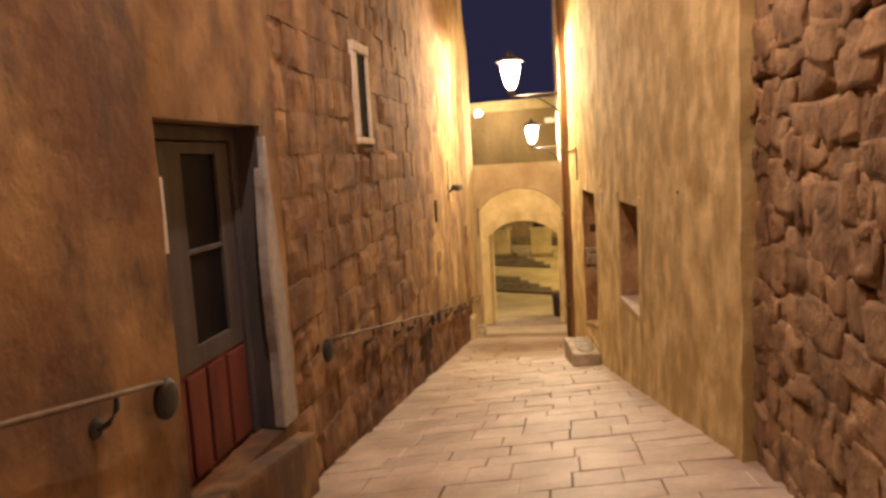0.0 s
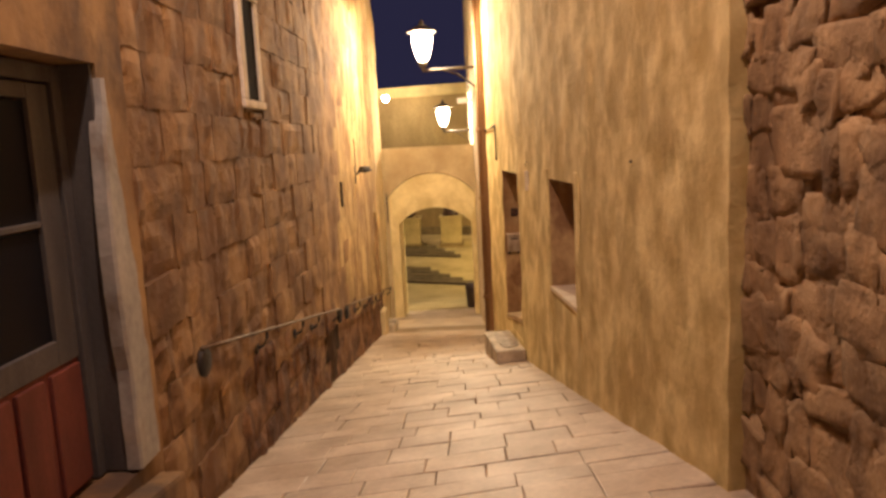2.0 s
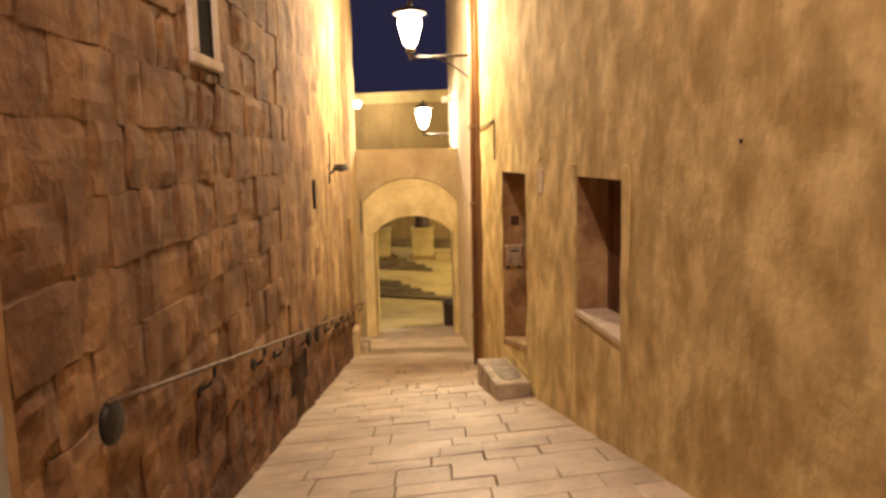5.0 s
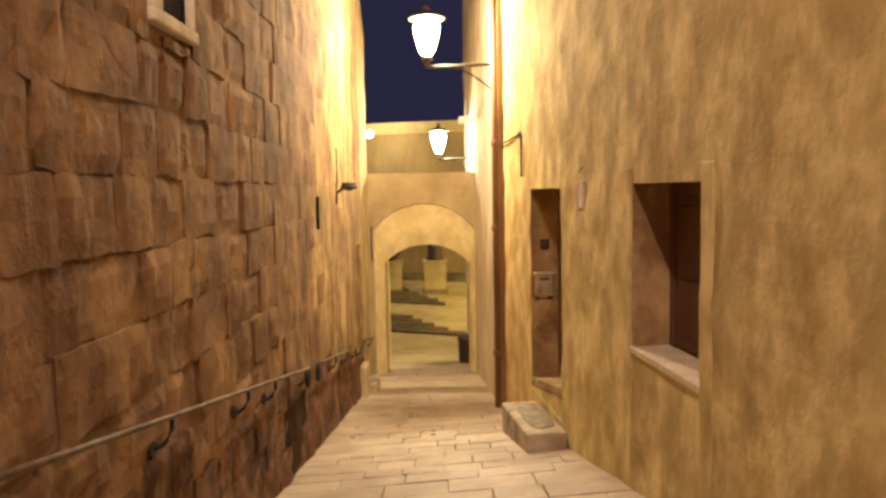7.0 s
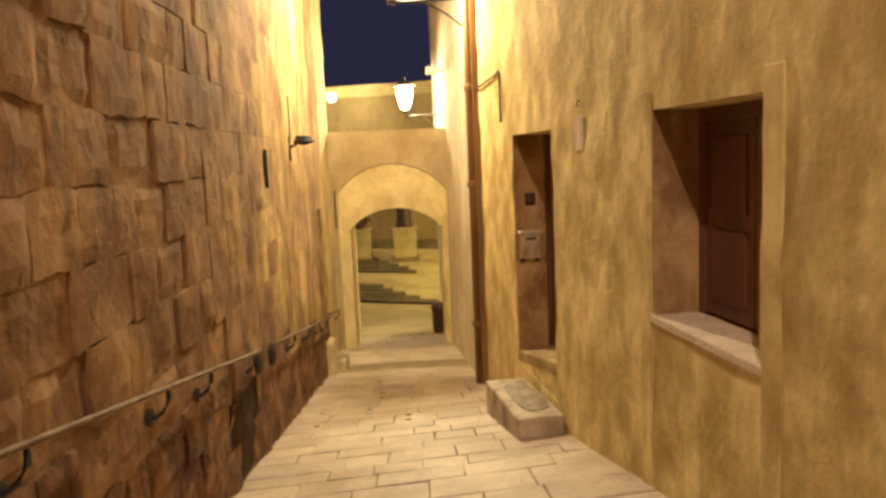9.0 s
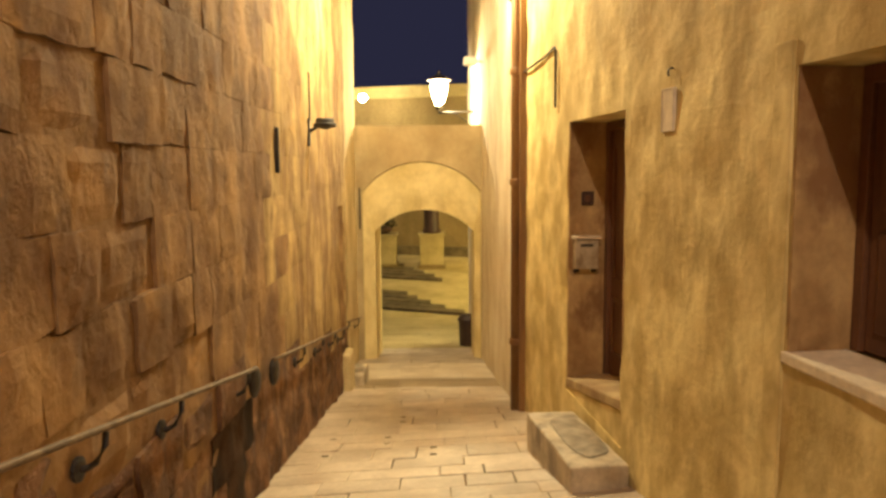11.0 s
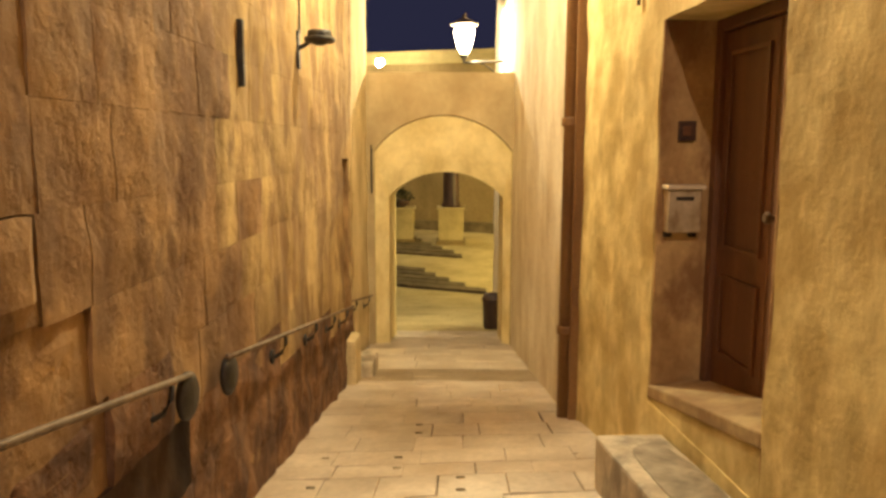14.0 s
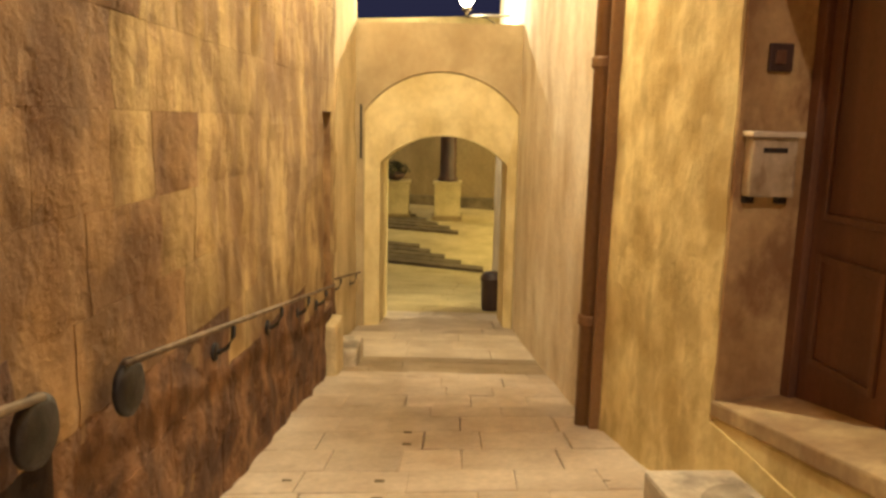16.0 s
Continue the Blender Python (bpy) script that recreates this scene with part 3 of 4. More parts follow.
def build_right_door():
    d = right_thing("door_2", 11.05, -1.02, "brown panelled wooden door in a deep plaster reveal", "door", "structure")
    part("frame", boxes(((.30, -.65, -.1), (.38, -.57, 2.0)), ((.30, .57, -.1), (.38, .65, 2.0)), ((.30, -.57, 1.93), (.378, .57, 2.0)), bevel=.008), WOOD, d)
    part("reveal_lining", boxes(((.004, .630, -.20), (.299, .652, 1.998)), bevel=.004), REVEAL, d, "stained plaster lining browned for shade")
    part("reveal_lining", boxes(((.004, -.652, -.02), (.299, -.630, 1.998)), bevel=.004), REVEAL, d, "stained plaster lining browned for shade")
    for s in (-1, 1):
        a, b = sorted((s * .004, s * .565))
        leaf = part("door_leaf", boxes(((.33, a, -.08), (.37, b, 1.925)), bevel=.005), WOOD, d)
        a, b = a + .07, b - .07
        for z0, z1 in ((.16, .62), (.76, 1.82)):
            part("panel_moulding", boxes(((.316, a, z0), (.334, a + .03, z1)), ((.316, b - .03, z0), (.334, b, z1)), ((.3165, a + .03, z0), (.334, b - .03, z0 + .03)), ((.3165, a + .03, z1 - .03), (.334, b - .03, z1)), bevel=.005), WOOD, leaf)
    knob = part("knob", lathe(bmesh.new(), [(.012, 0), (.012, .02), (.028, .035), (.03, .05), (.02, .062)], 14, (.0, 0, 0)), STEEL, d, "small round metal knob")
    knob.matrix_local = pose(.33, -.05, .98, 0, -90, 0)
    th = right_thing("threshold", 11.05, -1.3, "worn stone threshold of the brown door", "threshold")
    for name, x0, z0, z1, mat in (("slab", -.006, .285, .36, THRESHOLD), ("riser", .006, .02, .283, PLASTER)):
        bm = bmesh.new()
        box(bm, (x0, -.648, z0), (.40, .648, z1), .012)
        for v in bm.verts:
            if v.co.z > .2:
                v.co.z -= .17 * v.co.y + (.03 if v.co.x < .1 else 0)
        part(name, bm, mat, th)
    tagged(mesh_object("wall_door_back", boxes(((.95, 10.1, -1.4), (1.05, 11.8, 1.3))), MORTAR), "dark wall behind the brown door", "wall", kind="structure")
    # letterbox and bell plate on the far reveal
    lb = right_thing("letterbox", 11.674, -.06, "weathered cream metal letterbox on the door reveal", "letterbox")
    part("body", boxes(((.035, -.075, -.12), (.225, .0, .12)), bevel=.008), BOXPAINT, lb)
    bm = boxes(((.02, -.10, .122), (.24, .0, .145)), bevel=.006)
    part("lid", bm, SILLSTONE, lb)
    part("slot", boxes(((.08, -.079, .06), (.18, -.073, .08))), IRON, lb)
    for x in (.04, .18):
        part("mount", boxes(((x, -.035, -.15), (x + .04, 0, -.122)), bevel=.004), IRON, lb)
    be = right_thing("door_bell", 11.674, .38, "small framed doorbell plate on the reveal", "doorbell")
    part("plate", boxes(((.10, -.02, -.055), (.20, 0, .055)), bevel=.006), BRONZE, be)
    part("button", boxes(((.12, -.03, -.028), (.165, -.018, .028)), bevel=.005), WOOD, be)


def build_wall_fittings():
    n = right_thing("house_plate", 9.745, .925, "small pale rectangular plate on the ochre wall", "plate")
    part("plate", boxes(((-.014, -.07, -.105), (.0, .07, .105)), bevel=.005), SILLSTONE, n)
    part("rim", boxes(((-.017, -.078, -.113), (.002, -.068, .113)), ((-.017, .068, -.113), (.002, .078, .113)), ((-.0165, -.068, .103), (.002, .068, .113)), ((-.0165, -.068, -.113), (.002, .068, -.103)), bevel=.003), FRAMESTONE, n)
    h = right_thing("wall_hook", 9.73, 1.12, "small dark bent iron hook above the plate", "hook")
    part("hook", rod(bmesh.new(), [(.03, 0, .02), (-.012, 0, .02), (-.02, 0, .01), (-.022, 0, -.01), (-.016, 0, -.02)], .005, 8), IRON, h, smooth=True)
    k = right_thing("wall_plug", 5.99, 1.226, "small dark rusty iron plug in the plaster", "wall plug")
    pin = part("pin", lathe(bmesh.new(), [(.010, -.03), (.011, .012), (.008, .016)], 10), IRON, k)
    pin.matrix_local = pose(0, 0, 0, 0, -90, 0)


def build_block_step():
    s = right_thing("door_step_block", 10.82, -1.24, "loose worn stone block step before the brown door", "step")
    bm = bmesh.new()
    box(bm, (-.385, -.63, -.34), (-.012, .62, .0), .022)
    bmesh.ops.subdivide_edges(bm, edges=[e for e in bm.edges if e.calc_length() > .3], cuts=6, use_grid_fill=True)
    for v in bm.verts:
        if v.co.z > -.05:
            v.co.z += -.05 * v.co.y
        v.co += .006 * noise.noise_vector(v.co * 3)
    part("stone", bm, STEPSTONE, s, smooth=False)
    bm = bmesh.new()
    n = 28
    pts = []
    for k in range(n):
        a = 2 * math.pi * k / n
        r = 1 + .16 * noise.noise(Vector((math.cos(a) * 1.4, math.sin(a) * 1.4, 4)))
        pts.append((-.17 + .125 * r * math.copysign(abs(math.cos(a)) ** .7, math.cos(a)), -.02 + .47 * r * math.copysign(abs(math.sin(a)) ** .7, math.sin(a))))
    low = [bm.verts.new((x, y, -.05)) for x, y in pts]
    top = [bm.verts.new((x, y, .008 - .05 * y)) for x, y in pts]
    for k in range(n):
        bm.faces.new((low[k], low[(k + 1) % n], top[(k + 1) % n], top[k]))
    bm.faces.new(top)
    part("worn_tread", bm, STEPDARK, s, "dark worn middle of the tread")


def build_pipe():
    x, y = .10, 13.36
    p = thing("drainpipe", (x, y, ground_z(y)), "brown painted drainpipe against the wall corner", "pipe")
    h = 6.0 - ground_z(y)
    part("pipe", rod(bmesh.new(), [(0, 0, .02), (0, 0, h * .5), (0, 0, h)], .055, 14), PIPE, p, smooth=True)
    for z in (.75, 2.4, 3.5, 5.2):
        part("collar", lathe(bmesh.new(), [(.064, z), (.07, z + .01), (.07, z + .06), (.064, z + .07)], 14), PIPE, p)
    part("boxing", boxes(((.02, -.13, .0), (.10, -.065, h)), bevel=.01), PIPE, p)
    c = right_thing("conduit", 12.05, 1.12, "thin grey cable conduit bent down the wall", "cable")
    part("cable", rod(bmesh.new(), [(-.02, 1.30, .44), (-.02, .3, .47), (-.02, .05, .50), (-.02, 0, .46), (-.02, 0, 0)], .011, 8), IRON, c, smooth=True)


build_right_window()
build_right_door()
build_wall_fittings()
build_block_step()
build_pipe()


# ---- street lamps ----
def street_lamp(at, reach, label, group, glass=BULB, watts=LAMP_WATTS, colour=LAMP_COLOUR):
    """A tapered lantern on a wall arm; at is the foot of the lantern, reach the way to the wall."""
    lamp = thing("street_lamp", at, label, "street lamp", group)
    shell = part("glass", lathe(bmesh.new(), [(.055, .07), (.10, .14), (.15, .33), (.168, .43), (.14, .50), (.08, .54)], 12), glass, lamp, "glowing tapered lantern glass", smooth=True)
    shell.visible_shadow = False
    light = bpy.data.lights.new("lantern_bulb", "POINT")
    light.energy, light.color, light.shadow_soft_size = watts, colour[:3], .05
    new("lantern_bulb", light).location = Vector(at) + Vector((0, 0, .42))
    for k in range(4):
        a = math.pi / 4 + k * math.pi / 2
        c, s = math.cos(a), math.sin(a)
        part("glazing_bar", rod(bmesh.new(), [(.062 * c, .062 * s, .06), (.16 * c, .16 * s, .33), (.178 * c, .178 * s, .44)], .007, 6), IRON, lamp)
    part("roof", lathe(bmesh.new(), [(.235, .53), (.24, .55), (.13, .61), (.05, .64), (.03, .70), (.01, .73)], 12), IRON, lamp)
    part("foot", lathe(bmesh.new(), [(.02, -.09), (.03, -.02), (.075, .02), (.07, .06), (.05, .068)], 12), IRON, lamp)
    arm = part("arm", rod(bmesh.new(), [(0, 0, -.07), (reach * .5, 0, -.06), (reach, 0, -.05)], .022, 10), IRON, lamp, smooth=True)
    n = 14
    part("scroll", rod(bmesh.new(), [(reach * (.35 + .6 * k / n), 0, -.08 - .30 * (k / n) ** 1.6) for k in range(n + 1)], .012, 8), IRON, arm, smooth=True)
    part("wall_plate", boxes(((min(reach, reach + (.02 if reach < 0 else -.02)) - .01, -.05, -.45), (reach + .02, .05, .06)), bevel=.005), IRON, arm)
    return lamp


street_lamp((-.77, 13.40, 2.64), .88, "lit tapered iron street lantern on wall arm", "street lamps of the lane")
street_lamp((-.67, 20.30, 1.75), .69, "lit tapered iron street lantern beyond the arch", "street lamps of the lane")
street_lamp((-.80, 3.5, 5.2), -1.12, "lit tapered iron street lantern high on plaster wall", "street lamps of the lane", BULB_NEAR, LAMP_WATTS * 1.1, LAMP_PINK)

cctv = thing("floodlight", (-.02, 17.8, 2.3), "small white floodlight fixed high on the wall", "floodlight")
part("housing", boxes(((-.26, -.09, -.06), (-.05, .09, .06)), bevel=.02), WHITE, cctv)
part("bracket", boxes(((-.05, -.03, -.03), (.05, .03, .03)), bevel=.005), WHITE, cctv)


# ---- beyond the arch ----
def build_plaza():
    # ramp with steps rising away
    low = ground_z(31)
    bm = bmesh.new()
    prof = [(30.6, low - .3), (30.6, low + .02), (34.5, low + .42), (41.5, low + .95), (41.5, low - .3)]
    l = [bm.verts.new((-9, y, z)) for y, z in prof]
    r = [bm.verts.new((6, y, z)) for y, z in prof]
    for k in range(len(prof)):
        j = (k + 1) % len(prof)
        bm.faces.new((l[k], l[j], r[j], r[k]))
    bm.faces.new(l), bm.faces.new(r[::-1])
    tagged(mesh_object("plaza_ramp", bm, PLAZA), "yellow-lit paved ramp rising across the square", "ramp", kind="structure")

    def ramp_z(y):
        return low + .02 + .40 * (y - 30.6) / 3.9 if y < 34.5 else low + .42 + .53 * (y - 34.5) / 7.0
    # two flights of steps, their shaded fronts drawn as dark bars
    for base_y, ends, pitch in ((30.9, (.1, -.55, -1.0, -1.45, -1.9), .62), (35.6, (-.55, -.95, -1.3, -1.8, -2.3), .70)):
        for k, x1 in enumerate(ends):
            y = base_y + pitch * k
            bm = bmesh.new()
            x1 += random.uniform(-.12, .12)
            box(bm, (-6.5, y, -.2), (x1, y + .40, .09), .02)
            for v in bm.verts:
                v.co.y += .28 * (x1 - v.co.x)
                v.co.z += ramp_z(min(41.4, v.co.y))
            tagged(mesh_object("stair_riser", bm, RISER), "stone stair edge darkened as a shaded riser", "step", "stairs of the square", "structure")

    for x, y, w, h in ((-1.02, 38.6, .52, 1.5), (-3.15, 38.8, .55, 1.45)):
        z = ramp_z(y)
        ped = thing("pedestal", (x, y, z), "pale square stone pedestal on the stairs", "pedestal", "pedestals of the square")
        part("plinth", boxes(((-w - .08, -w - .08, -.1), (w + .08, w + .08, .14)), bevel=.02), FARWALL, ped)
        part("shaft", boxes(((-w, -w, .14), (w, w, h - .10)), bevel=.02), PLAZA, ped)
        part("cap", boxes(((-w - .06, -w - .06, h - .10), (w + .06, w + .06, h)), bevel=.02), PLAZA, ped)
    z = ramp_z(38.6) + 1.5
    tagged(mesh_object("column", lathe(bmesh.new(), [(.40, z), (.40, z + .12), (.33, z + .2), (.31, z + 2.4), (.38, z + 2.5)], 16, (-1.02, 38.6, 0)), BRONZE, smooth=True), "dark round column standing on a pedestal", "column")
    # plant in an urn
    z = ramp_z(38.8) + 1.45
    pl = thing("potted_plant", (-3.15, 38.8, z), "dark bushy plant in a low bowl on pedestal", "plant")
    part("bowl", lathe(bmesh.new(), [(.18, 0), (.34, .12), (.42, .28), (.40, .30)], 14), BRONZE, pl, smooth=True)
    bm = bmesh.new()
    for k in range(260):
        a, e, r = random.uniform(0, 6.28), random.uniform(-.1, 1.5), random.uniform(.25, .62)
        c = Vector((r * math.cos(a) * math.cos(e), r * math.sin(a) * math.cos(e), .32 + .75 * r * math.sin(e)))
        t = Vector((random.uniform(-1, 1), random.uniform(-1, 1), random.uniform(-1, 1))).normalized() * .09
        s = t.cross(Vector((random.random(), random.random(), 1))).normalized() * .04
        bm.faces.new([bm.verts.new(c + q) for q in (t, s, -t, -s)])
    part("leaves", bm, LEAF, pl)

    # building behind the square
    b = tagged(new("far_building"), "ochre building behind the square with lit parapet", "building")
    part("wall", wall_mesh((9, 38.5), (-12, 44), -5.5, 3.9, .6, step=.8, wobble=.05), FARWALL, b)
    d = (Vector((9, 38.5, 0)) - Vector((-12, 44, 0))).normalized()
    side = Vector((d.y, -d.x, 0))
    for name, z0, z1, out, mat in (("parapet", 3.9, 4.45, -.18, PLAZA), ("base_course", -5.5, -3.1, -.12, RISER)):
        bm = bmesh.new()
        box(bm, (0, out, z0), (21.7, .5, z1), .03)
        bmesh.ops.transform(bm, matrix=Matrix.Translation((-12, 44, 0)) @ Matrix(((d.x, -side.x, 0, 0), (d.y, -side.y, 0, 0), (0, 0, 1, 0), (0, 0, 0, 1))), verts=bm.verts)
        part(name, bm, mat, b)
    for x, y in ((-10.5, 31), (7.0, 31)):
        tagged(mesh_object("wall_square_side", boxes(((x - .3, 22.6, -5.5), (x + .3, 45, 3.5))), FARWALL), "plain ochre wall beside the square", "wall", kind="structure")

    # lamps of the square
    lamp = thing("wall_lamp", (-4.05, 39.6, 3.75), "small bright globe lamp under the parapet", "wall lamp")
    part("globe", lathe(bmesh.new(), [(.05, -.15), (.13, -.1), (.17, 0), (.13, .1), (.05, .15)], 14), BULB_WALL, lamp, "glowing globe", smooth=True)
    part("arm", rod(bmesh.new(), [(0, .05, .14), (0, .8, .3), (0, 2.2, .3)], .03, 8), IRON, lamp)

    # fill lamp added out of sight to brighten the square
    square_fill = thing("wall_lamp", (6.0, 33.5, .8), "unseen globe lamp added to light the square", "wall lamp")
    part("globe", lathe(bmesh.new(), [(.05, -.22), (.18, -.15), (.25, 0), (.18, .15), (.05, .22)], 14), BULB_FILL, square_fill, "glowing globe", smooth=True)
    part("arm", rod(bmesh.new(), [(0, 0, .2), (.3, 0, .35), (.72, 0, .35)], .03, 8), IRON, square_fill)

    # litter bin beside the arch
    z = ground_z(20.75)
    bn = thing("litter_bin", (-.12, 20.75, z), "dark round litter bin beside the arch", "litter bin")
    part("body", lathe(bmesh.new(), [(.15, 0), (.17, .05), (.185, .5), (.19, .52)], 18), BIN, bn, smooth=True)
    part("lid", lathe(bmesh.new(), [(.20, .52), (.205, .56), (.16, .64), (.05, .67)], 18), BIN, bn, smooth=True)


build_plaza()


# ---- stones of the walls and paving ----
def ashlar_block(y0, y1, z0, z1, rough, rnd):
    """One worn ashlar block; its face bulges out of the wall."""
    bm = bmesh.new()
    skim = y0 > 9.4
    nu, nz = (8, 6) if skim else (5, 4)
    deep = rnd.random() < .34 * rough * rough
    gap = .0008 + (.012 if deep else .003) * rough * rnd.random()
    proud = rnd.uniform(-.014, .014) * rough
    seed = rnd.uniform(0, 50)
    if skim:
        seed, gap, proud = 7.0, .0004, proud * .25
    v = []
    for i in range(nu + 1):
        row = []
        for j in range(nz + 1):
            u, w = i / nu, j / nz
            edge = min(u, 1 - u, w, 1 - w) <= 0
            y = y0 + gap + (y1 - y0 - 2 * gap) * u
            z = z0 + gap + (z1 - z0 - 2 * gap) * w
            k = noise.noise(Vector((seed, y * 4.5, z * 4.5))) + .6 * noise.noise(Vector((seed, y * 13, z * 13)))
            x = LEFT + proud + (.020 * k * rough if not edge else (-.018 if deep else -.005) * min(1, rough + .1) - .012 * rough * abs(k))
            if skim:
                low = z < .1 - .1675 * (y - 5.62)
                k = noise.noise(Vector((seed, y * 3.2, z * 2.4))) + .7 * noise.noise(Vector((seed, y * 9, z * 7)))
                x = LEFT + proud + (.03 if low else .016) * k - (.0015 if edge else 0)
            elif edge:
                y += .032 * rough * noise.noise(Vector((seed + 5, y * 6, z * 6)))
                z += .030 * rough * noise.noise(Vector((seed + 9, y * 6, z * 6)))
            row.append(bm.verts.new((x, y, z)))
        v.append(row)
    for i in range(nu):
        for j in range(nz):
            bm.faces.new((v[i][j], v[i + 1][j], v[i + 1][j + 1], v[i][j + 1]))
    rim = [v[i][0] for i in range(nu + 1)] + [v[nu][j] for j in range(1, nz + 1)] + [v[i][nz] for i in range(nu - 1, -1, -1)] + [v[0][j] for j in range(nz - 1, 0, -1)]
    back = [bm.verts.new((LEFT - .06, p.co.y, p.co.z)) for p in rim]
    for k in range(len(rim)):
        j = (k + 1) % len(rim)
        bm.faces.new((rim[k], back[k], back[j], rim[j]))
    for k in range(len(rim)):
        bm.edges.get((rim[k], rim[(k + 1) % len(rim)])).smooth = False
    return bm


def build_ashlar():
    rnd = random.Random(5)
    wall = bpy.data.objects["wall_left_ashlar"]
    rest, rest_low, rest_pale = bmesh.new(), bmesh.new(), bmesh.new()
    count = 0
    holes = [(7.09, 7.69, 1.75, 2.77), (14.92, 15.42, -1.6, .16)]
    course = 0.315
    for r in range(-11, 14):
        z0 = .425 + course * r
        z1 = z0 + course
        if z1 < ground_z(15.6) - .3 or z0 > 4.7:
            continue
        y = 4.98 - rnd.uniform(0, .3)
        while y < 15.6:
            w = rnd.choice((.30, .36, .42, .5, .58)) * rnd.uniform(.9, 1.1)
            a, b = max(y, 4.985), min(y + w, 15.6)
            y += w
            if b - a < .08 or z1 < ground_z(b) - .1:
                continue
            pieces = [(a, b, z0, z1)]
            for h in holes:
                nxt = []
                for p, q, s, t in pieces:
                    if q <= h[0] or p >= h[1] or t <= h[2] or s >= h[3]:
                        nxt.append((p, q, s, t))
                        continue
                    if p < h[0] - .05:
                        nxt.append((p, h[0], s, t))
                    if q > h[1] + .05:
                        nxt.append((h[1], q, s, t))
                    if s < h[2] - .06:
                        nxt.append((max(p, h[0]), min(q, h[1]), s, h[2]))
                    if t > h[3] + .06:
                        nxt.append((max(p, h[0]), min(q, h[1]), h[3], t))
                pieces = nxt
            for p, q, s, t in pieces:
                above = s - ground_z((p + q) / 2)
                rough = (.95 if p < 8.5 else .6 if p < 10 else .3 if p < 11.4 else .08) + (.45 if above < .9 else 0)
                bm = ashlar_block(p, q, s, t, rough, rnd)
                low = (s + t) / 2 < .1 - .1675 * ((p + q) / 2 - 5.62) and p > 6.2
                pale = p + rnd.uniform(-.7, .7) > 10.9 - .6 * (s - .2) + 1.6 * max(0, s - .9)
                if count < 290 and p < 12.6 and s < 2.3 and s > ground_z(p) - .2:
                    count += 1
                    # blocks under the rail end: stained, with the bracket's shadow painted in
                    stain_shade = low and 9.75 < (p + q) / 2 < 10.45 and t < .06 - .1675 * ((p + q) / 2 - 5.62)
                    mesh_object("stone_block", bm, STAIN_SHADE if stain_shade else ASHLAR_LOW if low else ASHLAR_PALE if pale else ASHLAR, wall, smooth=p > 9.4)
                else:
                    tmp = bpy.data.meshes.new("tmp")
                    bm.to_mesh(tmp)
                    bm.free()
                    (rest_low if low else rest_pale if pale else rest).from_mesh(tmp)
                    bpy.data.meshes.remove(tmp)
    for bm, mat in ((rest, ASHLAR), (rest_low, ASHLAR_LOW), (rest_pale, ASHLAR_PALE)):
        tagged(mesh_object("stone_courses", bm, mat, wall), "upper and far limestone courses", kind="stuff")


def build_rubble():
    rnd = random.Random(11)
    wall = bpy.data.objects["wall_right_rubble"]
    a, b = Vector((1.42, -6, 0)), Vector((1.16, 4.72, 0))
    d = (b - a).normalized()
    inward = Vector((-d.y, d.x, 0))
    z, count = -.75, 0
    while z < 3.6:
        h = rnd.uniform(.13, .24)
        y = 1.9 + rnd.uniform(0, .2)
        while y < 4.70:
            w = rnd.choice((.13, .18, .24, .32, .42)) * rnd.uniform(.85, 1.15)
            if y + w > 4.72:
                w = 4.72 - y + rnd.uniform(0, .06)
            if w > .07:
                bm = bmesh.new()
                bmesh.ops.create_icosphere(bm, subdivisions=3, radius=1)
                seed = rnd.uniform(0, 90)
                lean = rnd.uniform(-.3, .3)
                cz, cy = z + h / 2 + rnd.uniform(-.05, .05), y + w / 2
                hw, hh, hd = w / 2 * rnd.uniform(1.05, 1.3), h / 2 * rnd.uniform(1.05, 1.4), rnd.uniform(.035, .065)
                base = a + d * ((cy - a.y) / d.y)
                for v in bm.verts:
                    c = v.co
                    q = Vector([math.copysign(abs(k) ** e, k) for k, e in zip(c, (.45, .4, .45))])
                    q *= 1 + .36 * noise.noise(c * 1.4 + Vector((seed, 0, 0))) + .20 * noise.noise(c * 3.2 + Vector((0, seed, 0))) + .10 * noise.noise(c * 7 + Vector((0, 0, seed)))
                    yy, zz = q.x * hw, q.z * hh
                    yy, zz = yy + zz * lean, zz - yy * lean * .6
                    v.co = base + d * yy + inward * (q.y * hd - .012) + Vector((0, 0, cz + zz))
                mesh_object("stone", bm, RUBBLE, wall, smooth=True)
                count += 1
            y += w
        z += h
    return count


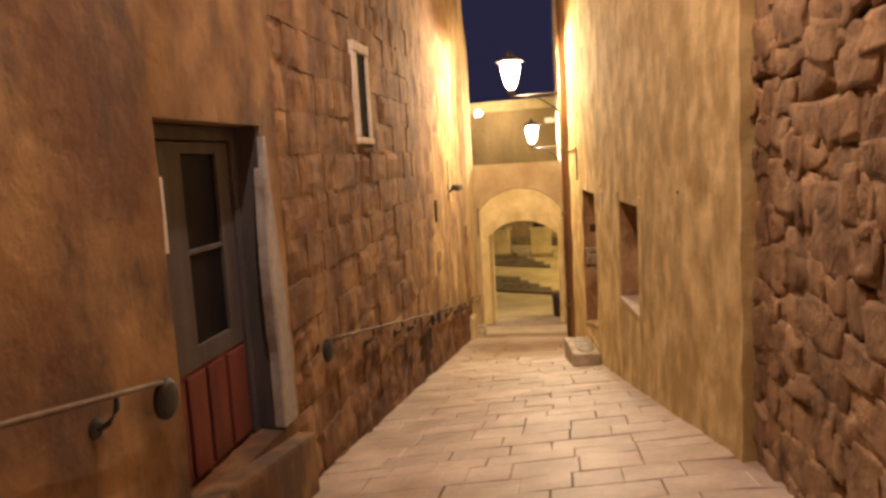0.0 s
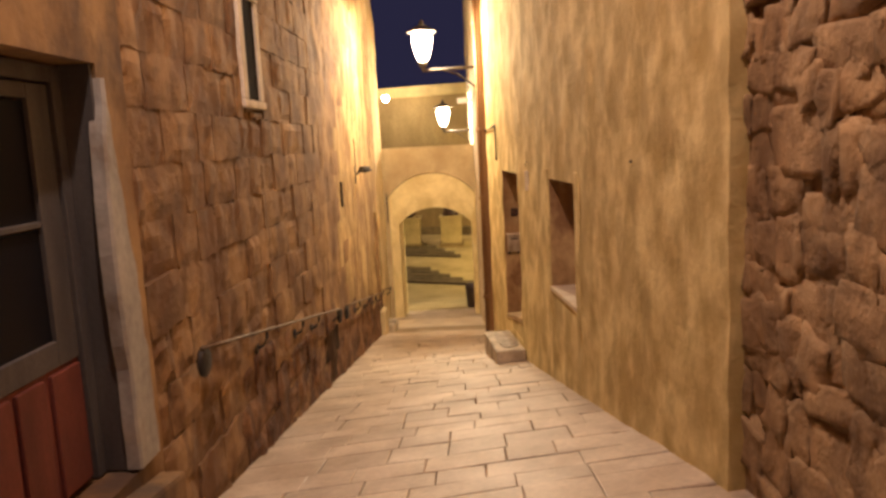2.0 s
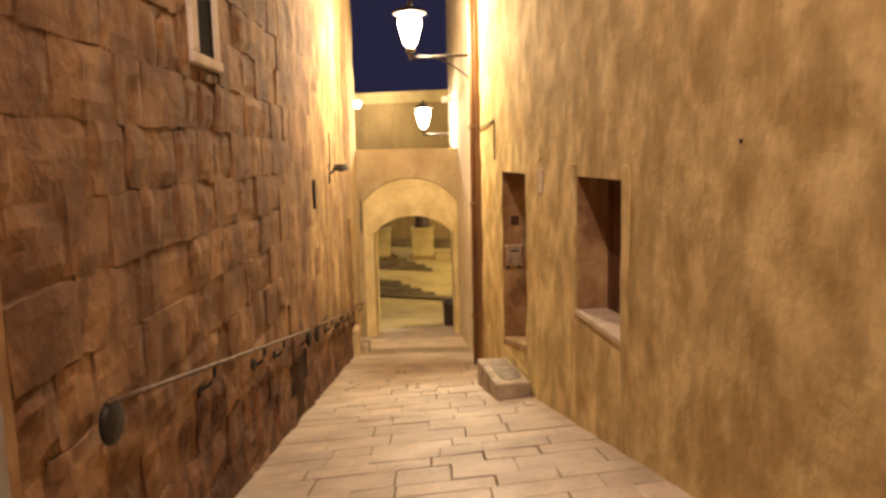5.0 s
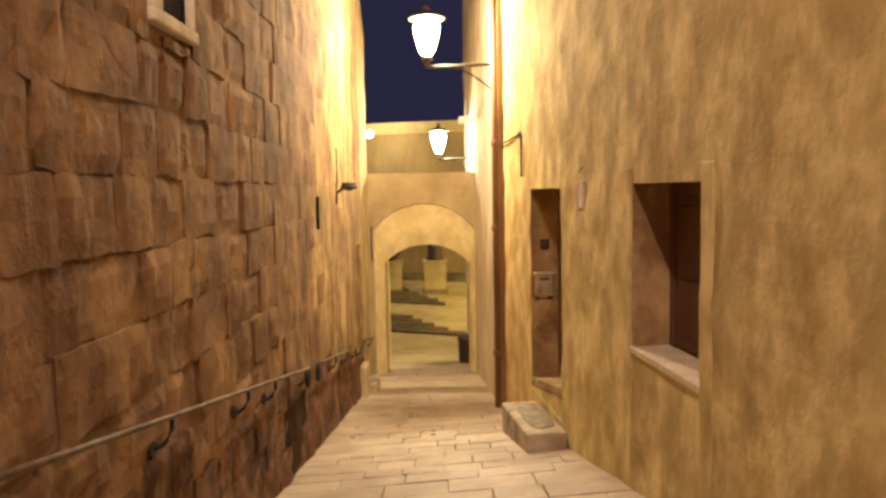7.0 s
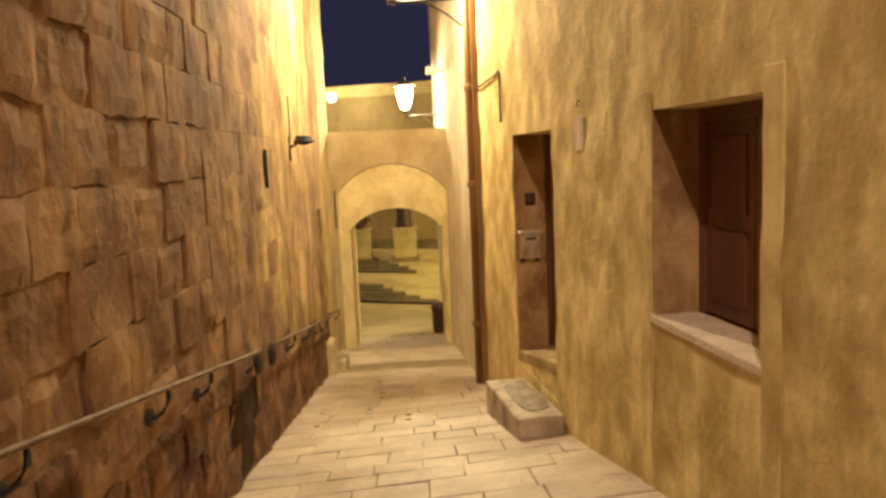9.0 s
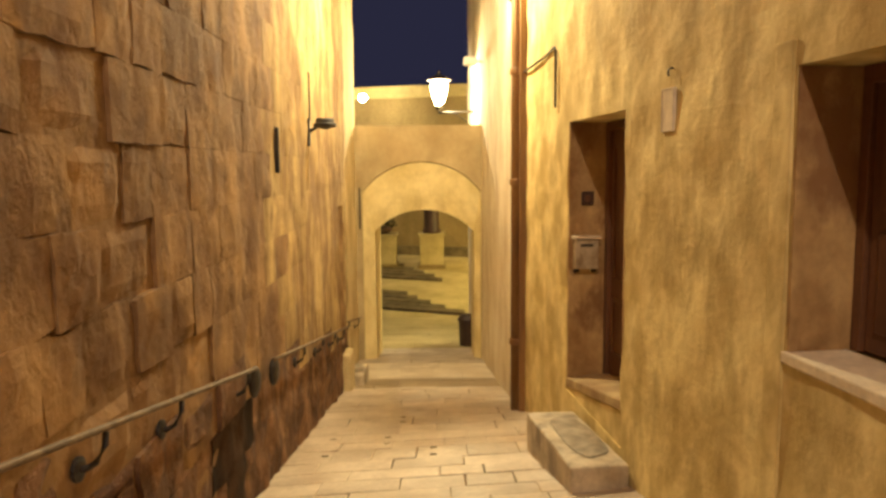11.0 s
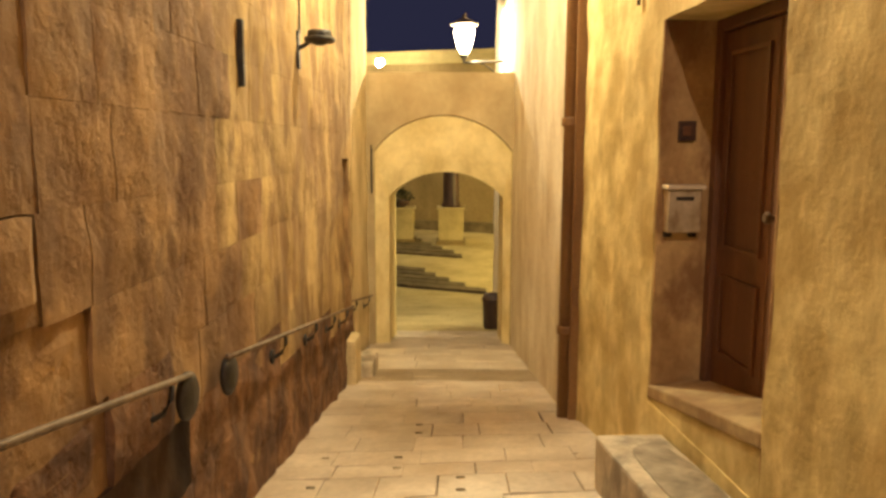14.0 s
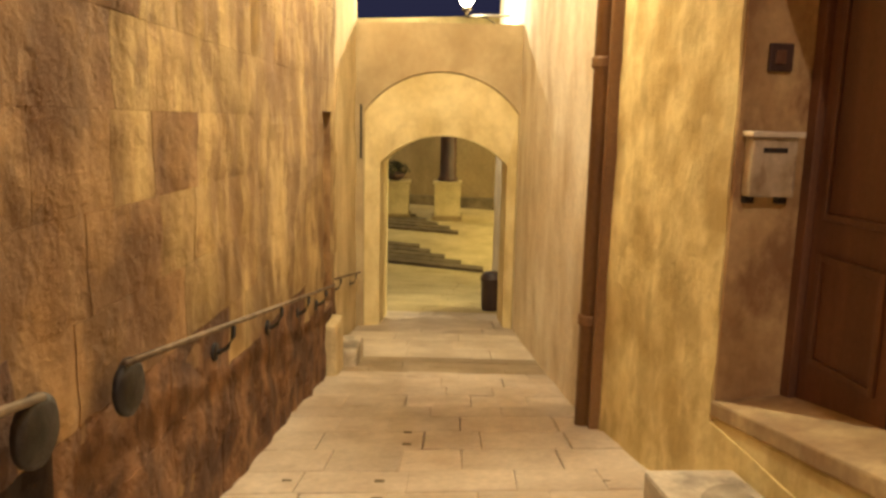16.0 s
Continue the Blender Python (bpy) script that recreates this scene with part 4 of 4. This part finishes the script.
def build_paving():
    rnd = random.Random(3)
    pave = tagged(new("pavement"), "worn pale limestone paving sloping down the lane", "pavement", kind="structure")
    rest, beyond = bmesh.new(), bmesh.new()
    count, y, row = 0, -5.9, 0

    def right_edge(y):
        if y < 4.66:
            return 1.44 - .026 * (y + 6)
        if y < 13.6:
            return 1.05 - .1 * (y - 4.6) - .01
        return .125 - .018 * (y - 13.6) - .01

    def slab(bm, x0, x1, ya, yb, seed):
        gap = rnd.choice((.0, .001, .002, .004))
        x0, x1, ya, yb = x0 + gap, x1 - gap, ya + gap, yb - gap
        lift = rnd.uniform(-.004, .004)
        tilt = rnd.uniform(-.004, .004)
        pts = [(x0, ya), (x1, ya), (x1, yb), (x0, yb)]
        pts = [(x + rnd.uniform(-.0035, .0035), yy + rnd.uniform(-.0035, .0035)) for x, yy in pts]
        cx, cy = (x0 + x1) / 2, (ya + yb) / 2
        inset = [(x + (.007 if x < cx else -.007), yy + (.007 if yy < cy else -.007)) for x, yy in pts]
        lo = [bm.verts.new((x, yy, floor_z(x, yy) - .05)) for x, yy in pts]
        mid = [bm.verts.new((x, yy, floor_z(x, yy) - .006 + lift)) for x, yy in pts]
        top = [bm.verts.new((x, yy, floor_z(x, yy) + lift + tilt * (1 if x < cx else -1))) for x, yy in inset]
        for k in range(4):
            j = (k + 1) % 4
            bm.faces.new((lo[k], lo[j], mid[j], mid[k]))
            bm.faces.new((mid[k], mid[j], top[j], top[k]))
        bm.faces.new(top)

    while y < 30.5:
        dep = rnd.choice((.26, .30, .34, .40))
        # rows coloured dark for the lantern's shadow across the lane
        shade_band = 15.1 <= y < 15.85
        if y >= 15.85 and y < 20:
            dep = rnd.choice((.55, .65))
        edge = right_edge(y + dep / 2)
        x = LEFT - .02 if y < 15.5 else -2.08
        hi = edge + .03
        if y > 20.0:
            x, hi, dep = -2.6, .3, .8
        while x < hi - .02:
            w = rnd.choice((.34, .42, .52, .62)) * rnd.uniform(.9, 1.1) * (1.6 if 15.5 < y else 1)
            x1 = min(x + w, hi)
            if hi - x1 < .14:
                x1 = hi
            mat = PAVING_SHADE if shade_band else PAVING_LIT if y > 15.85 else PAVING
            if 3.2 < y < 17.5 and count < 290:
                bm = bmesh.new()
                slab(bm, x, x1, y, y + dep, row)
                mesh_object("paving_stone", bm, mat, pave)
                count += 1
            else:
                slab(beyond if y > 20.0 else rest, x, x1, y, y + dep, row)
            x = x1
        y += dep
        row += 1
    for x, yy in ((-1.07, 13.14), (-1.06, 12.87), (-1.16, 12.19), (-1.15, 11.93), (-.75, 11.70), (-.75, 11.46), (-1.65, 12.21), (-1.63, 11.59), (.02, 12.14)):
        bm = bmesh.new()
        box(bm, (-.026, -.014, -.02), (.026, .014, .003), .003)
        mesh_object("lifting_notch", bm, RISER, pave).matrix_basis = pose(x, yy, floor_z(x, yy) + .002, -8, 0, 0)
    tagged(mesh_object("far_paving", rest, PAVING, pave), "paving further off", kind="stuff")
    tagged(mesh_object("far_paving", beyond, PLAZA, pave), "yellow-lit paving past the arch", kind="stuff")


build_ashlar()
build_rubble()
build_paving()
